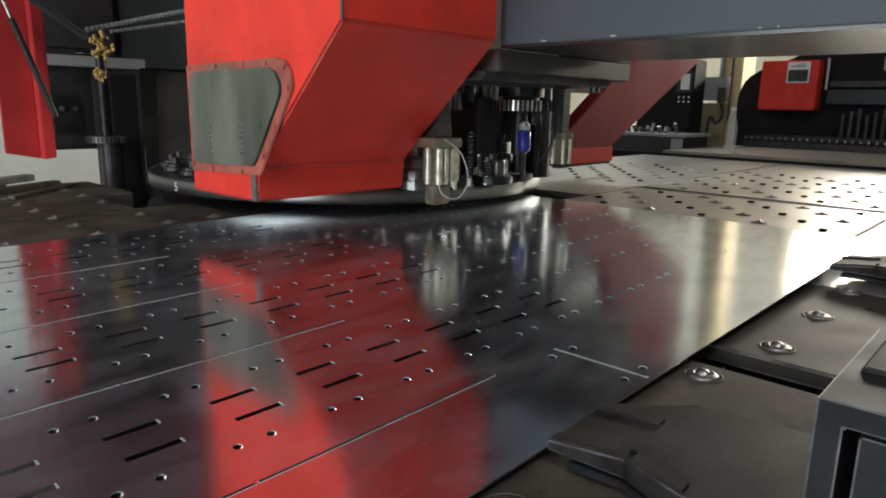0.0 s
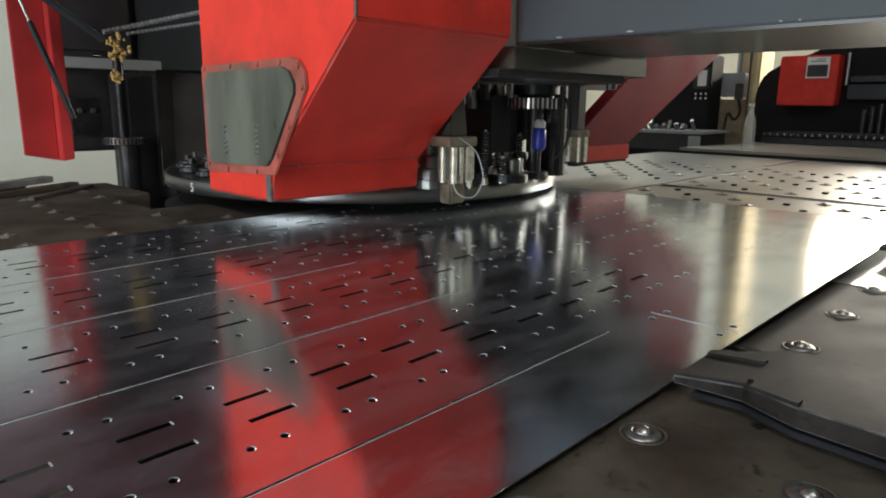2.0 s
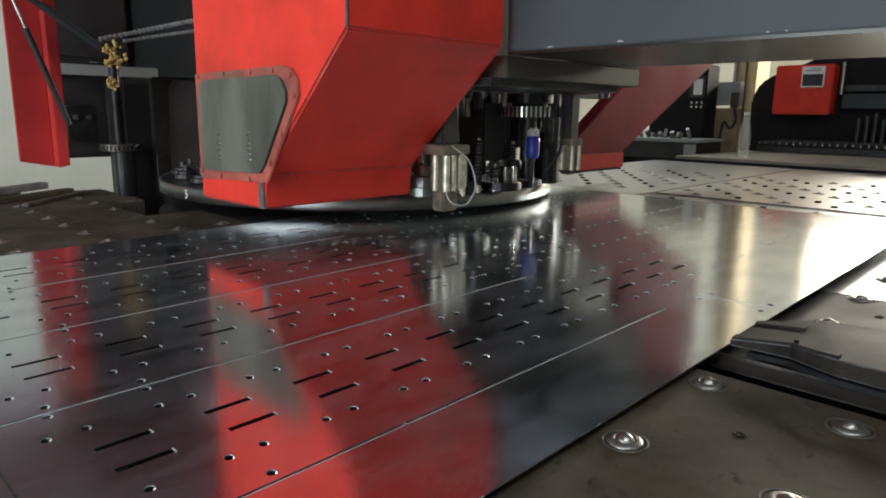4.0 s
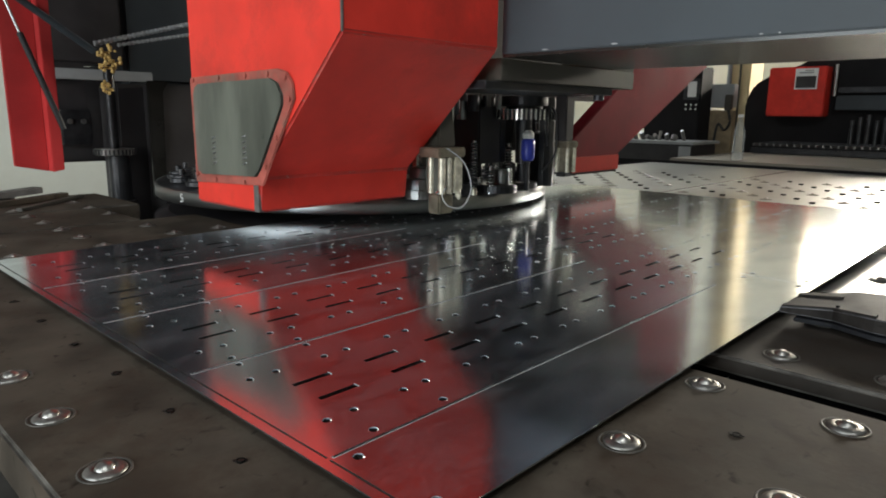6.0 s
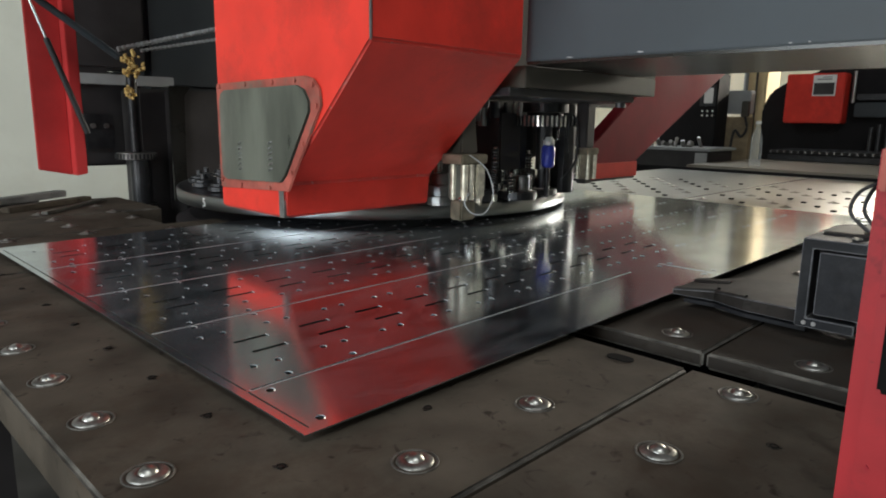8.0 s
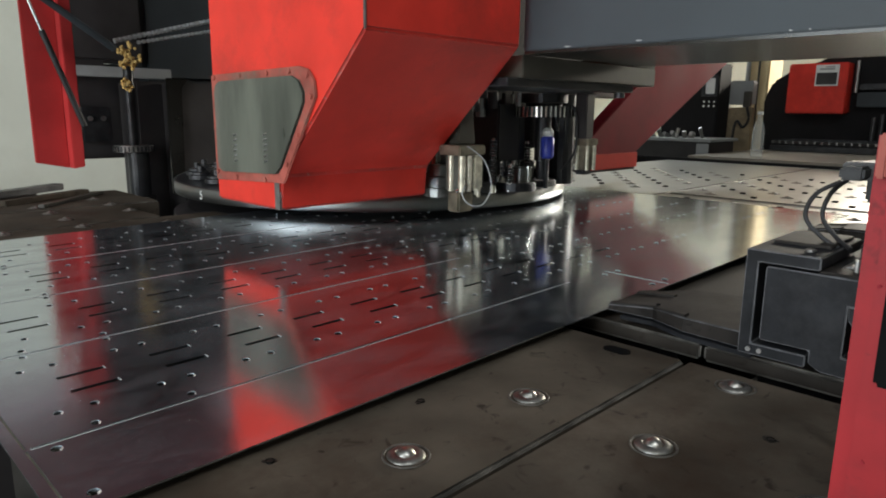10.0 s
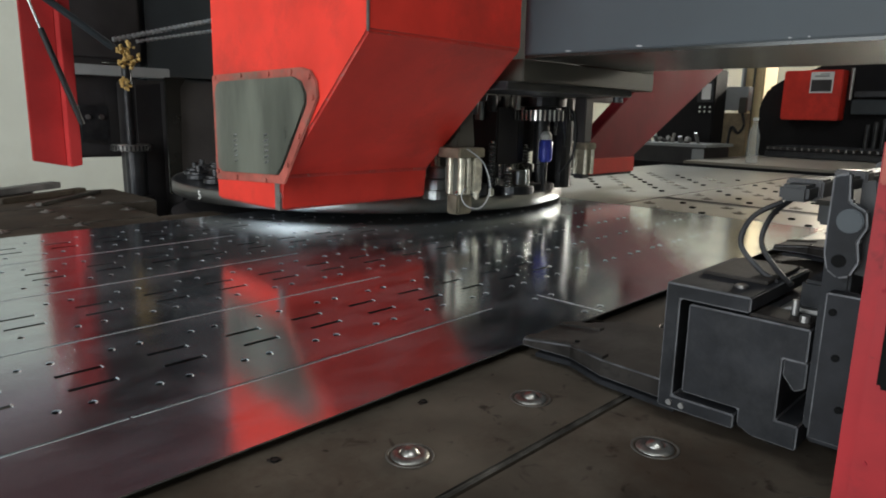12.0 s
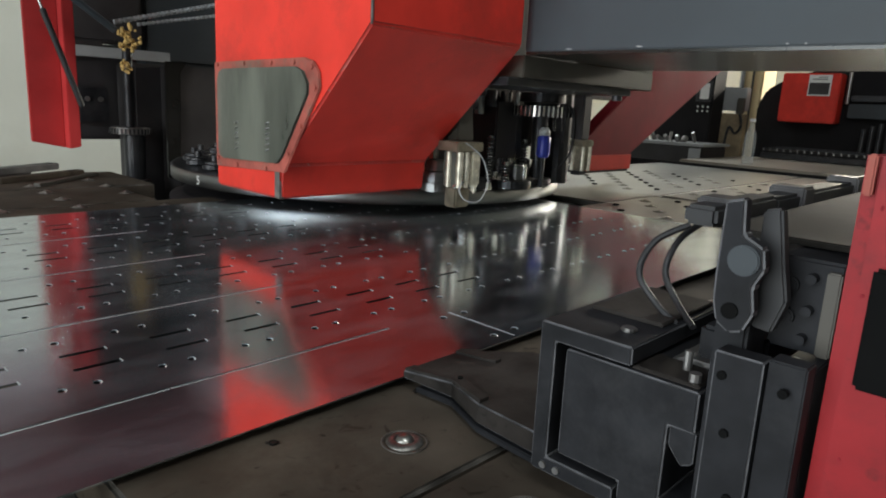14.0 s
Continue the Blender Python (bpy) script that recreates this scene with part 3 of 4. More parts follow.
def turret():
    c = (1.448, 1.762)
    t = empty("turret", pose(c[0], c[1], 0.93))
    tagged(t, "round steel tool turret of the punch press", "turret")
    part("rim", lathe([(0.0, 0.001), (0.60, 0.001), (0.626, 0.002), (0.626, 0.039), (0.545, 0.042), (0.535, 0.05), (0.0, 0.05)], 96), M_IRON, t, smooth=False)
    part("rim_band", lathe([(0.6262, 0.0), (0.632, 0.001), (0.634, 0.004), (0.634, 0.036), (0.631, 0.039), (0.6262, 0.0395), (0.6262, 0.0)], 128), M_BAND, t, "bright ground steel rim band", smooth=True)
    part("hub", lathe([(0.0, 0.05), (0.24, 0.05), (0.24, 0.2), (0.2, 0.23), (0.0, 0.23)], 40), M_DARK, t)
    for i in range(26):
        a = 2 * math.pi * i / 26
        x, y = 0.565 * math.cos(a), 0.565 * math.sin(a)
        b = lathe([(0.0, 0.045), (0.034, 0.045), (0.034, 0.056), (0.026, 0.058), (0.026, 0.064), (0.009, 0.066), (0.009, 0.082), (0.0, 0.083)], 18, c=(x, y, 0))
        part("punch_holder", b, M_IRON, t)
        part("punch_holder", lathe([(0.0, 0.045), (0.020, 0.045), (0.020, 0.062), (0.006, 0.065), (0.006, 0.105), (0.0, 0.106)], 14, c=(0.45 * math.cos(a + 0.1), 0.45 * math.sin(a + 0.1), 0)), M_IRON, t)
    cu = bpy.data.curves.new("digit", "FONT")
    cu.body, cu.size, cu.extrude, cu.align_x = "5", 0.034, 0.0004, "CENTER"
    tmp = bpy.data.objects.new("digit", cu)
    me = bpy.data.meshes.new_from_object(tmp)
    bpy.data.objects.remove(tmp)
    me.materials.append(M_WHITE)
    o = new("digit", me)
    o.parent = t
    a = math.radians(183.5)
    o.matrix_basis = pose(0.6350 * math.cos(a), 0.6350 * math.sin(a), 0.008, 90, 0, math.degrees(a) + 90)
    tagged(o, "white painted station number")
    d = empty("lower_turret", pose(c[0], c[1], 0.6))
    tagged(d, "dark steel lower turret under the sheet", "turret")
    part("disc", lathe([(0.0, 0.0), (0.64, 0.0), (0.64, 0.27), (0.6, 0.285), (0.0, 0.285)], 64), M_DARK, d)
    part("pedestal", lathe([(0.4, -0.6), (0.4, 0.0)], 32), M_DARK, d)


def frame_body():
    b = empty("machine_beam", pose(1.09, 0.86, 1.292))
    tagged(b, "blue-grey painted steel machine beam with scratches", "machine beam")
    inv = Matrix.Translation((-1.09, -0.86, -1.292))
    part("beam", box(1.09, 1.52, -3.0, 0.858, 1.296, 1.95, 0.0022), M_BLUE, b, at=inv)
    # underside in a glossy near-black brown, darker than the beam
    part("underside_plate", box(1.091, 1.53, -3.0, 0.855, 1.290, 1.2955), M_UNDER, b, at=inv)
    for y, z, w, h in ((0.745, 1.2985, 0.016, 0.0022), (0.60, 1.300, 0.014, 0.0026), (0.36, 1.299, 0.006, 0.002), (0.335, 1.299, 0.004, 0.002)):
        part("paint_chip", prism([(y, z), (y + w * 0.6, z - 0.0006), (y + w, z + h * 0.4), (y + w * 0.7, z + h), (y + w * 0.2, z + h * 0.7)], "x", 1.0892, 1.0899), M_GREY, b, "bare chip in the paint", at=inv)
    k = empty("bracket", pose(1.1, 0.95, 1.24))
    tagged(k, "olive grey steel bracket under the machine beam", "bracket")
    inv = Matrix.Translation((-1.1, -0.95, -1.24))
    part("block", box(1.0956, 1.642, 0.862, 1.06, 1.246, 1.2895, 0.002), M_BRACKET, k, at=inv)
    part("block_end", box(1.5335, 1.641, 0.8625, 1.06, 1.290, 1.31, 0.002), M_BRACKET, k, at=inv)
    part("plate", box(1.066, 1.565, 0.878, 1.08, 1.229, 1.2455, 0.002), M_IRON, k, at=inv, wear=0.0022)
    o = part("bolt", cyl((1.545, 0.905, 1.216), (1.545, 0.905, 1.229), 0.013, 12), M_IRON, k, at=inv)
    u = empty("machine_body", pose(1.5, 2.4, 0))
    tagged(u, "black and blue-grey cast frame of the punch press", "machine body")
    inv = Matrix.Translation((-1.5, -2.4, 0))
    part("upper_frame", box(1.2, 2.3, 1.12, 2.3, 1.46, 2.3, 0.01), M_DARK, u, at=inv)
    part("side_panel", box(1.05, 2.0, 2.64, 3.0, 1.275, 1.895, 0.02), M_BLUE, u, at=inv)
    part("column", box(0.985, 1.5, 2.57, 2.74, 0.0, 1.275, 0.006), M_DARK, u, at=inv)
    part("back_column", box(1.5, 2.1, 2.6, 3.0, 0.0, 1.275, 0.02), M_DARK, u, at=inv)
    part("column_panel", box(1.10, 1.35, 2.50, 2.55, 0.80, 1.255, 0.004), M_DARK, u, at=inv)
    part("top_housing", box(0.72, 1.045, 2.62, 2.75, 1.34, 1.895, 0.01), M_DARK, u, at=inv)
    part("lower_housing", box(0.78, 1.10, 2.75, 3.0, 0.985, 1.34, 0.01), M_DARK, u, at=inv)
    part("backing_panel", box(1.08, 1.5, 2.42, 2.565, 0.0, 1.27, 0.003), M_DARK, u, at=inv)
    # plate and panels below are added to block the bright wall, with gaps
    part("closing_plate", box(1.066, 1.955, 1.065, 1.1, 1.2865, 1.47, 0.003), M_DARK, u, at=inv)
    part("backing_panel", box(0.95, 1.72, 1.45, 1.47, 0.985, 1.46, 0.004), M_DARK, u, at=inv)
    part("backing_panel", box(1.7205, 1.7895, 1.45, 1.47, 1.2, 1.46, 0.002), M_DARK, u, at=inv)
    part("backing_panel", box(1.8855, 2.0195, 1.45, 1.47, 1.2, 1.46, 0.002), M_DARK, u, at=inv)
    part("backing_panel", box(1.79, 1.885, 1.45, 1.47, 0.985, 1.46, 0.004), M_DARK, u, at=inv)
    part("backing_panel", box(2.02, 2.12, 1.45, 1.47, 0.985, 1.17, 0.004), M_DARK, u, at=inv)
    part("backing_panel", box(2.1205, 2.60, 1.45, 1.47, 0.985, 1.06, 0.004), M_DARK, u, at=inv)
    part("backing_panel", box(2.0205, 2.60, 1.45, 1.47, 1.235, 1.455, 0.004), M_DARK, u, at=inv)


def side_cover():
    p = [(1.998, 0.982), (2.308, 0.982), (2.313, 1.039), (3.117, 1.427), (3.117, 1.925), (2.355, 1.925), (2.355, 1.325), (1.984, 1.091)]
    e = empty("side_cover", pose(2.28, 1.268, 0.982))
    tagged(e, "red side cover plate behind the turret, shade in its paint colour", "machine cover")
    inv = Matrix.Translation((-2.28, -1.268, -0.982))
    # panel carries the shaded red, the foot band the plain red
    part("panel", prism(p, "y", 1.268, 1.32, 0.004), M_RED_DIM, e, at=inv)
    part("foot_band", box(1.998, 2.308, 1.2625, 1.2675, 0.983, 1.037, 0.001), M_RED, e, at=inv)
    # near-black slab added for the dark line along the underside
    part("under_lip", box(2.0, 2.306, 1.27, 1.45, 0.974, 0.9815, 0.001), M_DARK, e, at=inv)


def pneumatics():
    # the front one is a twin, the rear one slimmer
    e = empty("air_cylinder", pose(1.078, 1.005, 0.962))
    tagged(e, "dirty twin aluminium air cylinder hanging from a bracket", "air cylinder", "air cylinders by the turret")
    part("cap", box(-0.042, 0.042, -0.030, 0.034, 0.124, 0.145, 0.003), M_ALU, e)
    part("body", box(-0.030, 0.030, -0.020, 0.026, 0.045, 0.124, 0.004), M_BACK, e)
    for gx, gy, r in ((-0.026, -0.022, 0.008), (-0.006, -0.024, 0.006), (0.022, -0.020, 0.010), (-0.030, 0.006, 0.007)):
        part("tie_rod", cyl((gx, gy, 0.046), (gx, gy, 0.123), r, 14), M_RIB, e, "pale greasy tie rod")
    part("end_block", box(0.006, 0.034, -0.030, 0.006, 0.05, 0.120, 0.003), M_RIB, e)
    part("nose", box(-0.028, 0.020, -0.016, 0.020, 0.0, 0.045, 0.004), M_ALU, e)
    part("bleed_screw", cyl((-0.034, -0.014, 0.046), (-0.020, -0.030, 0.062), 0.005, 10), M_STEEL, e)
    part("mount", prism([(-0.010, 0.145), (0.046, 0.145), (0.030, 0.266), (-0.010, 0.266)], "y", 0.004, 0.07, 0.003), M_BRACKET, e, "olive painted hanger arm")
    e = empty("air_cylinder", pose(1.535, 0.99, 1.018))
    tagged(e, "slim dirty aluminium air cylinder beside the turret", "air cylinder", "air cylinders by the turret")
    part("cap", box(-0.026, 0.026, -0.022, 0.022, 0.076, 0.094, 0.003), M_ALU, e)
    part("body", box(-0.018, 0.018, -0.016, 0.018, 0.012, 0.076, 0.003), M_ALU, e)
    for gx, gy in ((-0.016, -0.017), (0.014, -0.018), (-0.019, 0.012)):
        part("tie_rod", cyl((gx, gy, 0.012), (gx, gy, 0.076), 0.005, 12), M_RIB, e)
    part("nose", box(-0.020, 0.014, -0.012, 0.016, 0.0, 0.012, 0.002), M_IRON, e)
    part("mount", box(-0.022, 0.016, -0.012, 0.024, 0.094, 0.2105, 0.003), M_DARK, e)
    e = empty("drive_gear", pose(1.52, 1.12, 1.166))
    tagged(e, "bright toothed steel drive gear on a dark shaft", "gear")
    disc = part("disc", lathe([(0.0, 0.0), (0.098, 0.0), (0.1, 0.002), (0.1, 0.026), (0.098, 0.028), (0.0, 0.028)], 40), M_IRON, e)
    for i in range(54):
        a = 2 * math.pi * i / 54
        part("tooth", box(0.098, 0.107, -0.0028, 0.0028, 0.0, 0.028, 0.001), M_STEEL, disc, at=pose(0, 0, 0, 0, 0, math.degrees(a)))
    part("hub", lathe([(0.0, 0.028), (0.05, 0.028), (0.05, 0.036), (0.064, 0.038), (0.064, 0.062), (0.0, 0.062)], 32), M_IRON, e)
    # dark block added to hide the bright opening behind the gear
    part("gear_blocker", box(0.055, 0.18, 0.082, 0.11, -0.09, -0.001, 0.003), M_DARK, e)
    part("shaft", lathe([(0.0, -0.17), (0.016, -0.17), (0.016, -0.12), (0.022, -0.118), (0.022, 0.0), (0.0, 0.0)], 24), M_IRON, e)
    e = empty("motor_block", pose(1.40, 1.16, 1.0))
    tagged(e, "black rectangular drive unit above the turret", "drive unit")
    part("housing", box(-0.046, 0.045, -0.02, 0.1, 0.05, 0.2, 0.004), M_DARK, e)
    part("hanger", box(-0.03, 0.03, 0.02, 0.09, 0.2, 0.229, 0.003), M_DARK, e)
    part("side_plate", box(0.046, 0.075, -0.015, 0.09, 0.05, 0.165, 0.003), M_IRON, e)
    part("foot", cyl((-0.02, 0.03, -0.02), (-0.02, 0.03, 0.05), 0.03, 20), M_IRON, e)
    for i, (x, y, r, h) in enumerate(((1.17, 1.17, 0.042, 0.022), (1.17, 1.17, 0.036, 0.05), (1.17, 1.17, 0.028, 0.075), (1.30, 1.16, 0.035, 0.03), (1.30, 1.16, 0.016, 0.075), (1.42, 1.13, 0.055, 0.022), (1.44, 1.13, 0.026, 0.06), (1.56, 1.17, 0.06, 0.018), (1.56, 1.2, 0.02, 0.07), (1.66, 1.22, 0.03, 0.04))):
        z0 = 0.9725 + (0.0 if i not in (1, 2) else (0.0222 if i == 1 else 0.0502))
        z1 = z0 + h if i not in (1, 2) else z0 + 0.026
        g = part("station_cap", cyl((x, y, z0), (x, y, z1), r, 28, bev=0.003), M_BAND if i in (0, 1, 2, 6) else M_IRON)
        tagged(g, "oily turned steel station cap on the turret", "station cap", "station caps on the turret")
    for i, (x, y, r, zz) in enumerate(((1.235, 1.13, 0.009, 1.228), (1.255, 1.16, 0.014, 1.16), (1.49, 1.19, 0.016, 1.16), (1.665, 1.16, 0.04, 1.228), (1.205, 1.22, 0.014, 1.2))):
        g = part("guide_rod", cyl((x, y, 0.9725), (x, y, zz), r, 16, bev=0.002), M_IRON if i % 2 else M_STEEL)
        tagged(g, "oily steel guide rod above the turret", "guide rod", "guide rods above the turret")
    rnd = random.Random(11)
    for i in range(44):
        x, y = 1.16 + 0.5 * rnd.random(), 1.09 + 0.14 * rnd.random()
        rr, hh = rnd.uniform(0.005, 0.014), rnd.uniform(0.015, 0.07)
        up = i % 2 == 0
        if up and x > 1.45:
            continue
        z0 = 0.9722 if up else 1.2278 - hh
        g = part("fitting", cyl((x, y, z0), (x, y, z0 + hh), rr, 14, bev=0.0015), (M_STEEL, M_IRON, M_RIB, M_BAND)[i % 4])
        tagged(g, "small oily steel fitting around the turret drive", "fitting", "fittings around the turret drive")
    for i, (x, y) in enumerate(((1.2, 1.10), (1.5, 1.06), (1.6, 1.1))):
        pts = [(x + 0.005 * math.cos(k * 1.2), y + 0.005 * math.sin(k * 1.2), 1.20 - 0.0012 * k) for k in range(60)]
        g = part("coil_spring", tube(pts, 0.0012, 6), M_STEEL)
        tagged(g, "thin bright coil spring hanging by the turret", "spring", "springs by the turret")
    e = empty("oil_cup", pose(1.515, 1.10, 0.9725))
    tagged(e, "small blue plastic oil cup with a white top on a rod", "oil cup")
    part("stem", cyl((0, 0, 0), (0, 0, 0.082), 0.007, 12), M_IRON, e)
    part("cup", lathe([(0.0, 0.082), (0.014, 0.082), (0.019, 0.09), (0.019, 0.136), (0.014, 0.142), (0.0, 0.142)], 20), M_BLUEP, e, smooth=True)
    part("top", lathe([(0.0, 0.1425), (0.016, 0.1425), (0.016, 0.156), (0.009, 0.165), (0.0, 0.165)], 20), M_WHITE, e, smooth=True)
    # disc springs stacked on thin posts
    for x, y, z1, r in ((1.325, 1.13, 1.112, 0.011), (1.50, 1.155, 1.10, 0.012), (1.375, 1.115, 1.045, 0.012)):
        e = empty("spring_stack", pose(x, y, 0.9725))
        tagged(e, "black stack of disc springs on a thin post", "spring stack", "spring stacks on the turret")
        part("post", cyl((0, 0, 0), (0, 0, z1 - 0.9725), r * 0.55, 12), M_STEEL, e)
        n = int((z1 - 1.0) / 0.008)
        for k in range(n):
            zz = 0.024 + 0.008 * k
            part("disc_spring", lathe([(r * 0.6, zz), (r, zz + 0.002), (r, zz + 0.004), (r * 0.6, zz + 0.006)], 18), M_IRON, e)
    tagged(part("air_hose", tube([(1.055, 0.972, 1.107), (1.092, 0.955, 1.075), (1.105, 0.945, 1.02), (1.078, 0.945, 0.982), (1.045, 0.955, 0.985), (1.035, 0.965, 1.005), (1.050, 0.972, 1.02)], 0.0014), M_GREY), "thin grey air hose looped at the cylinder", "hose", "air hoses")
    tagged(part("air_hose", tube([(1.49, 1.02, 1.10), (1.46, 1.0, 1.16), (1.47, 1.0, 1.20), (1.50, 1.0, 1.17), (1.50, 1.0, 1.08), (1.47, 1.02, 1.03)], 0.003), M_RUBBER), "thin black air hose bent between the cylinders", "hose", "air hoses")


def left_side():
    d = empty("service_door", pose(0.6, 2.39, 0.99))
    tagged(d, "open red sheet metal service door of the machine", "door")
    inv = Matrix.Translation((-0.6, -2.39, -0.99))
    part("panel", prism([(0.592, 1.006), (0.686, 0.986), (0.686, 1.62), (0.592, 1.62)], "y", 2.375, 2.39, 0.002), M_DOOR, d, at=inv)
    part("return_edge", prism([(0.6865, 0.986), (0.719, 0.992), (0.719, 1.62), (0.6865, 1.62)], "y", 2.33, 2.39, 0.002), M_DOOR, d, at=inv)
    # hood added out of sight; only its reflection in the sheet shows
    h = empty("unseen_hood", pose(0.7, 2.2, 1.9))
    tagged(h, "unseen red hood over the press, paled to lift its reflection", "hood")
    part("panel", box(-0.42, 0.48, -0.84, 0.75, 0.0, 0.02, 0.004), M_HOOD, h)
    part("lip", box(-0.42, -0.4, -0.84, 0.75, 0.021, 0.12, 0.004), M_HOOD, h)
    g = empty("gas_strut", pose(0.74, 2.25, 1.11))
    tagged(g, "black gas strut with a bright rod on the door", "gas strut")
    inv = Matrix.Translation((-0.74, -2.25, -1.11))
    part("sleeve", cyl((0.622, 2.29, 1.40), (0.715, 2.29, 1.12), 0.009, 14, bev=0.002), M_RUBBER, g, at=inv)
    part("rod", cyl((0.575, 2.29, 1.545), (0.622, 2.29, 1.40), 0.004, 12), M_STEEL, g, at=inv)
    tagged(part("stay_rod", cyl((0.60, 2.32, 1.525), (0.835, 2.32, 1.363), 0.011, 14), M_BLUE), "grey steel stay rod across the open door", "stay rod")
    tagged(part("cross_bar", box(0.74, 1.13, 2.585, 2.61, 1.285, 1.322, 0.003), M_GREY), "grey steel cross bar on the machine frame", "cross bar")
    for p0, p1, w in (((0.900, 2.5, 1.4035), (1.36, 2.5, 1.533), 0.0085), ((0.979, 2.5, 1.4045), (1.36, 2.5, 1.489), 0.0065)):
        p0, p1 = Vector(p0), Vector(p1)
        b = cyl(p0, p1, w * 0.5, 12)
        d = (p1 - p0).normalized()
        n = int((p1 - p0).length / 0.0165)
        for k in range(n):
            p = p0.lerp(p1, k / n)
            b = cyl(p, p + d * 0.0095, w, 12, bm=b)
        tagged(part("flexible_conduit", b, M_GLINT), "bright ribbed metal flexible conduit on the machine", "conduit", "ribbed conduits")
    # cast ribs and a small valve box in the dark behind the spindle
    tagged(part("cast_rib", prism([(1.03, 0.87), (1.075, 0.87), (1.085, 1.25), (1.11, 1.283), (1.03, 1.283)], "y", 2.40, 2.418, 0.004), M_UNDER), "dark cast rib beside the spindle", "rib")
    v = empty("valve_box", pose(0.84, 2.58, 1.12))
    tagged(v, "dark valve box with two steel plugs behind the spindle", "valve box")
    part("case", box(-0.05, 0.05, -0.02, 0.039, -0.06, 0.06, 0.004), M_IRON, v)
    for k in (-0.022, 0.022):
        part("plug", cyl((k, -0.028, 0.02), (k, -0.02, 0.02), 0.009, 12, bev=0.001), M_EDGE, v)
    part("bracket", box(-0.06, 0.06, 0.0392, 0.05, -0.08, 0.22, 0.002), M_DARK, v)
    e = empty("garland", pose(0.865, 2.31, 1.345))
    tagged(e, "dried yellow marigold garland hung on the rod", "garland")
    rnd = random.Random(4)
    for i in range(70):
        b = bmesh.new()
        bmesh.ops.create_icosphere(b, subdivisions=2, radius=rnd.uniform(0.004, 0.0075))
        for v in b.verts:
            v.co *= rnd.uniform(0.75, 1.2)
        if i < 52:
            a, q = rnd.uniform(0, 6.28), rnd.uniform(0.2, 1.0)
            p = (0.036 * q * math.cos(a), rnd.uniform(-0.03, 0.0), -0.01 + 0.048 * q * math.sin(a))
        else:
            p = (-0.004 + rnd.uniform(-0.018, 0.014), rnd.uniform(-0.02, 0.0), -0.075 - 0.0022 * (i - 52))
        part("flower", b, M_YELLOW, e, at=pose(*p, rnd.uniform(0, 360), rnd.uniform(0, 360), 0))
    e = empty("handwheel_column", pose(0.95, 2.5, 0.86))
    tagged(e, "dark steel spindle with a knurled collar", "spindle")
    part("spindle", cyl((-0.012, 0, 0.16), (-0.012, 0, 0.46), 0.017, 20, bev=0.002), M_IRON, e)
    part("sleeve", cyl((0, 0, 0), (0, 0, 0.16), 0.036, 24, bev=0.003), M_IRON, e)
    collar = part("collar", cyl((-0.012, 0, 0.164), (-0.012, 0, 0.186), 0.069, 36, bev=0.004), M_EDGE, e)
    for i in range(32):
        part("knurl", box(0.067, 0.071, -0.003, 0.003, 0.166, 0.184), M_IRON, collar, at=pose(-0.012, 0, 0, 0, 0, i * 360 / 32))
    part("base", cyl((0, 0, -0.86), (0, 0, 0), 0.05, 20), M_DARK, e)
    # scrap bars lying on the table
    for i, (x0, y0, x1, y1, z, r) in enumerate(((0.45, 2.2, 0.72, 2.36, 0.925, 0.008), (0.40, 2.25, 0.66, 2.38, 0.95, 0.010), (0.50, 2.12, 0.78, 2.30, 0.911, 0.005), (0.42, 2.33, 0.60, 2.40, 0.918, 0.007))):
        v = Vector((x1 - x0, y1 - y0, 0))
        s = part("scrap_bar", box(-v.length / 2, v.length / 2, -r * 2, r * 2, -r, r, 0.002), (M_PLATE, M_IRON, M_BRACKET, M_IRON)[i], at=pose((x0 + x1) / 2, (y0 + y1) / 2, TOP + r + 0.0005 + (0.0 if i != 1 else 0.0165), 0, 0, math.degrees(math.atan2(v.y, v.x)) + i * 6))
        tagged(s, "dark steel offcut lying on the machine table", "offcut", "steel offcuts on the table")


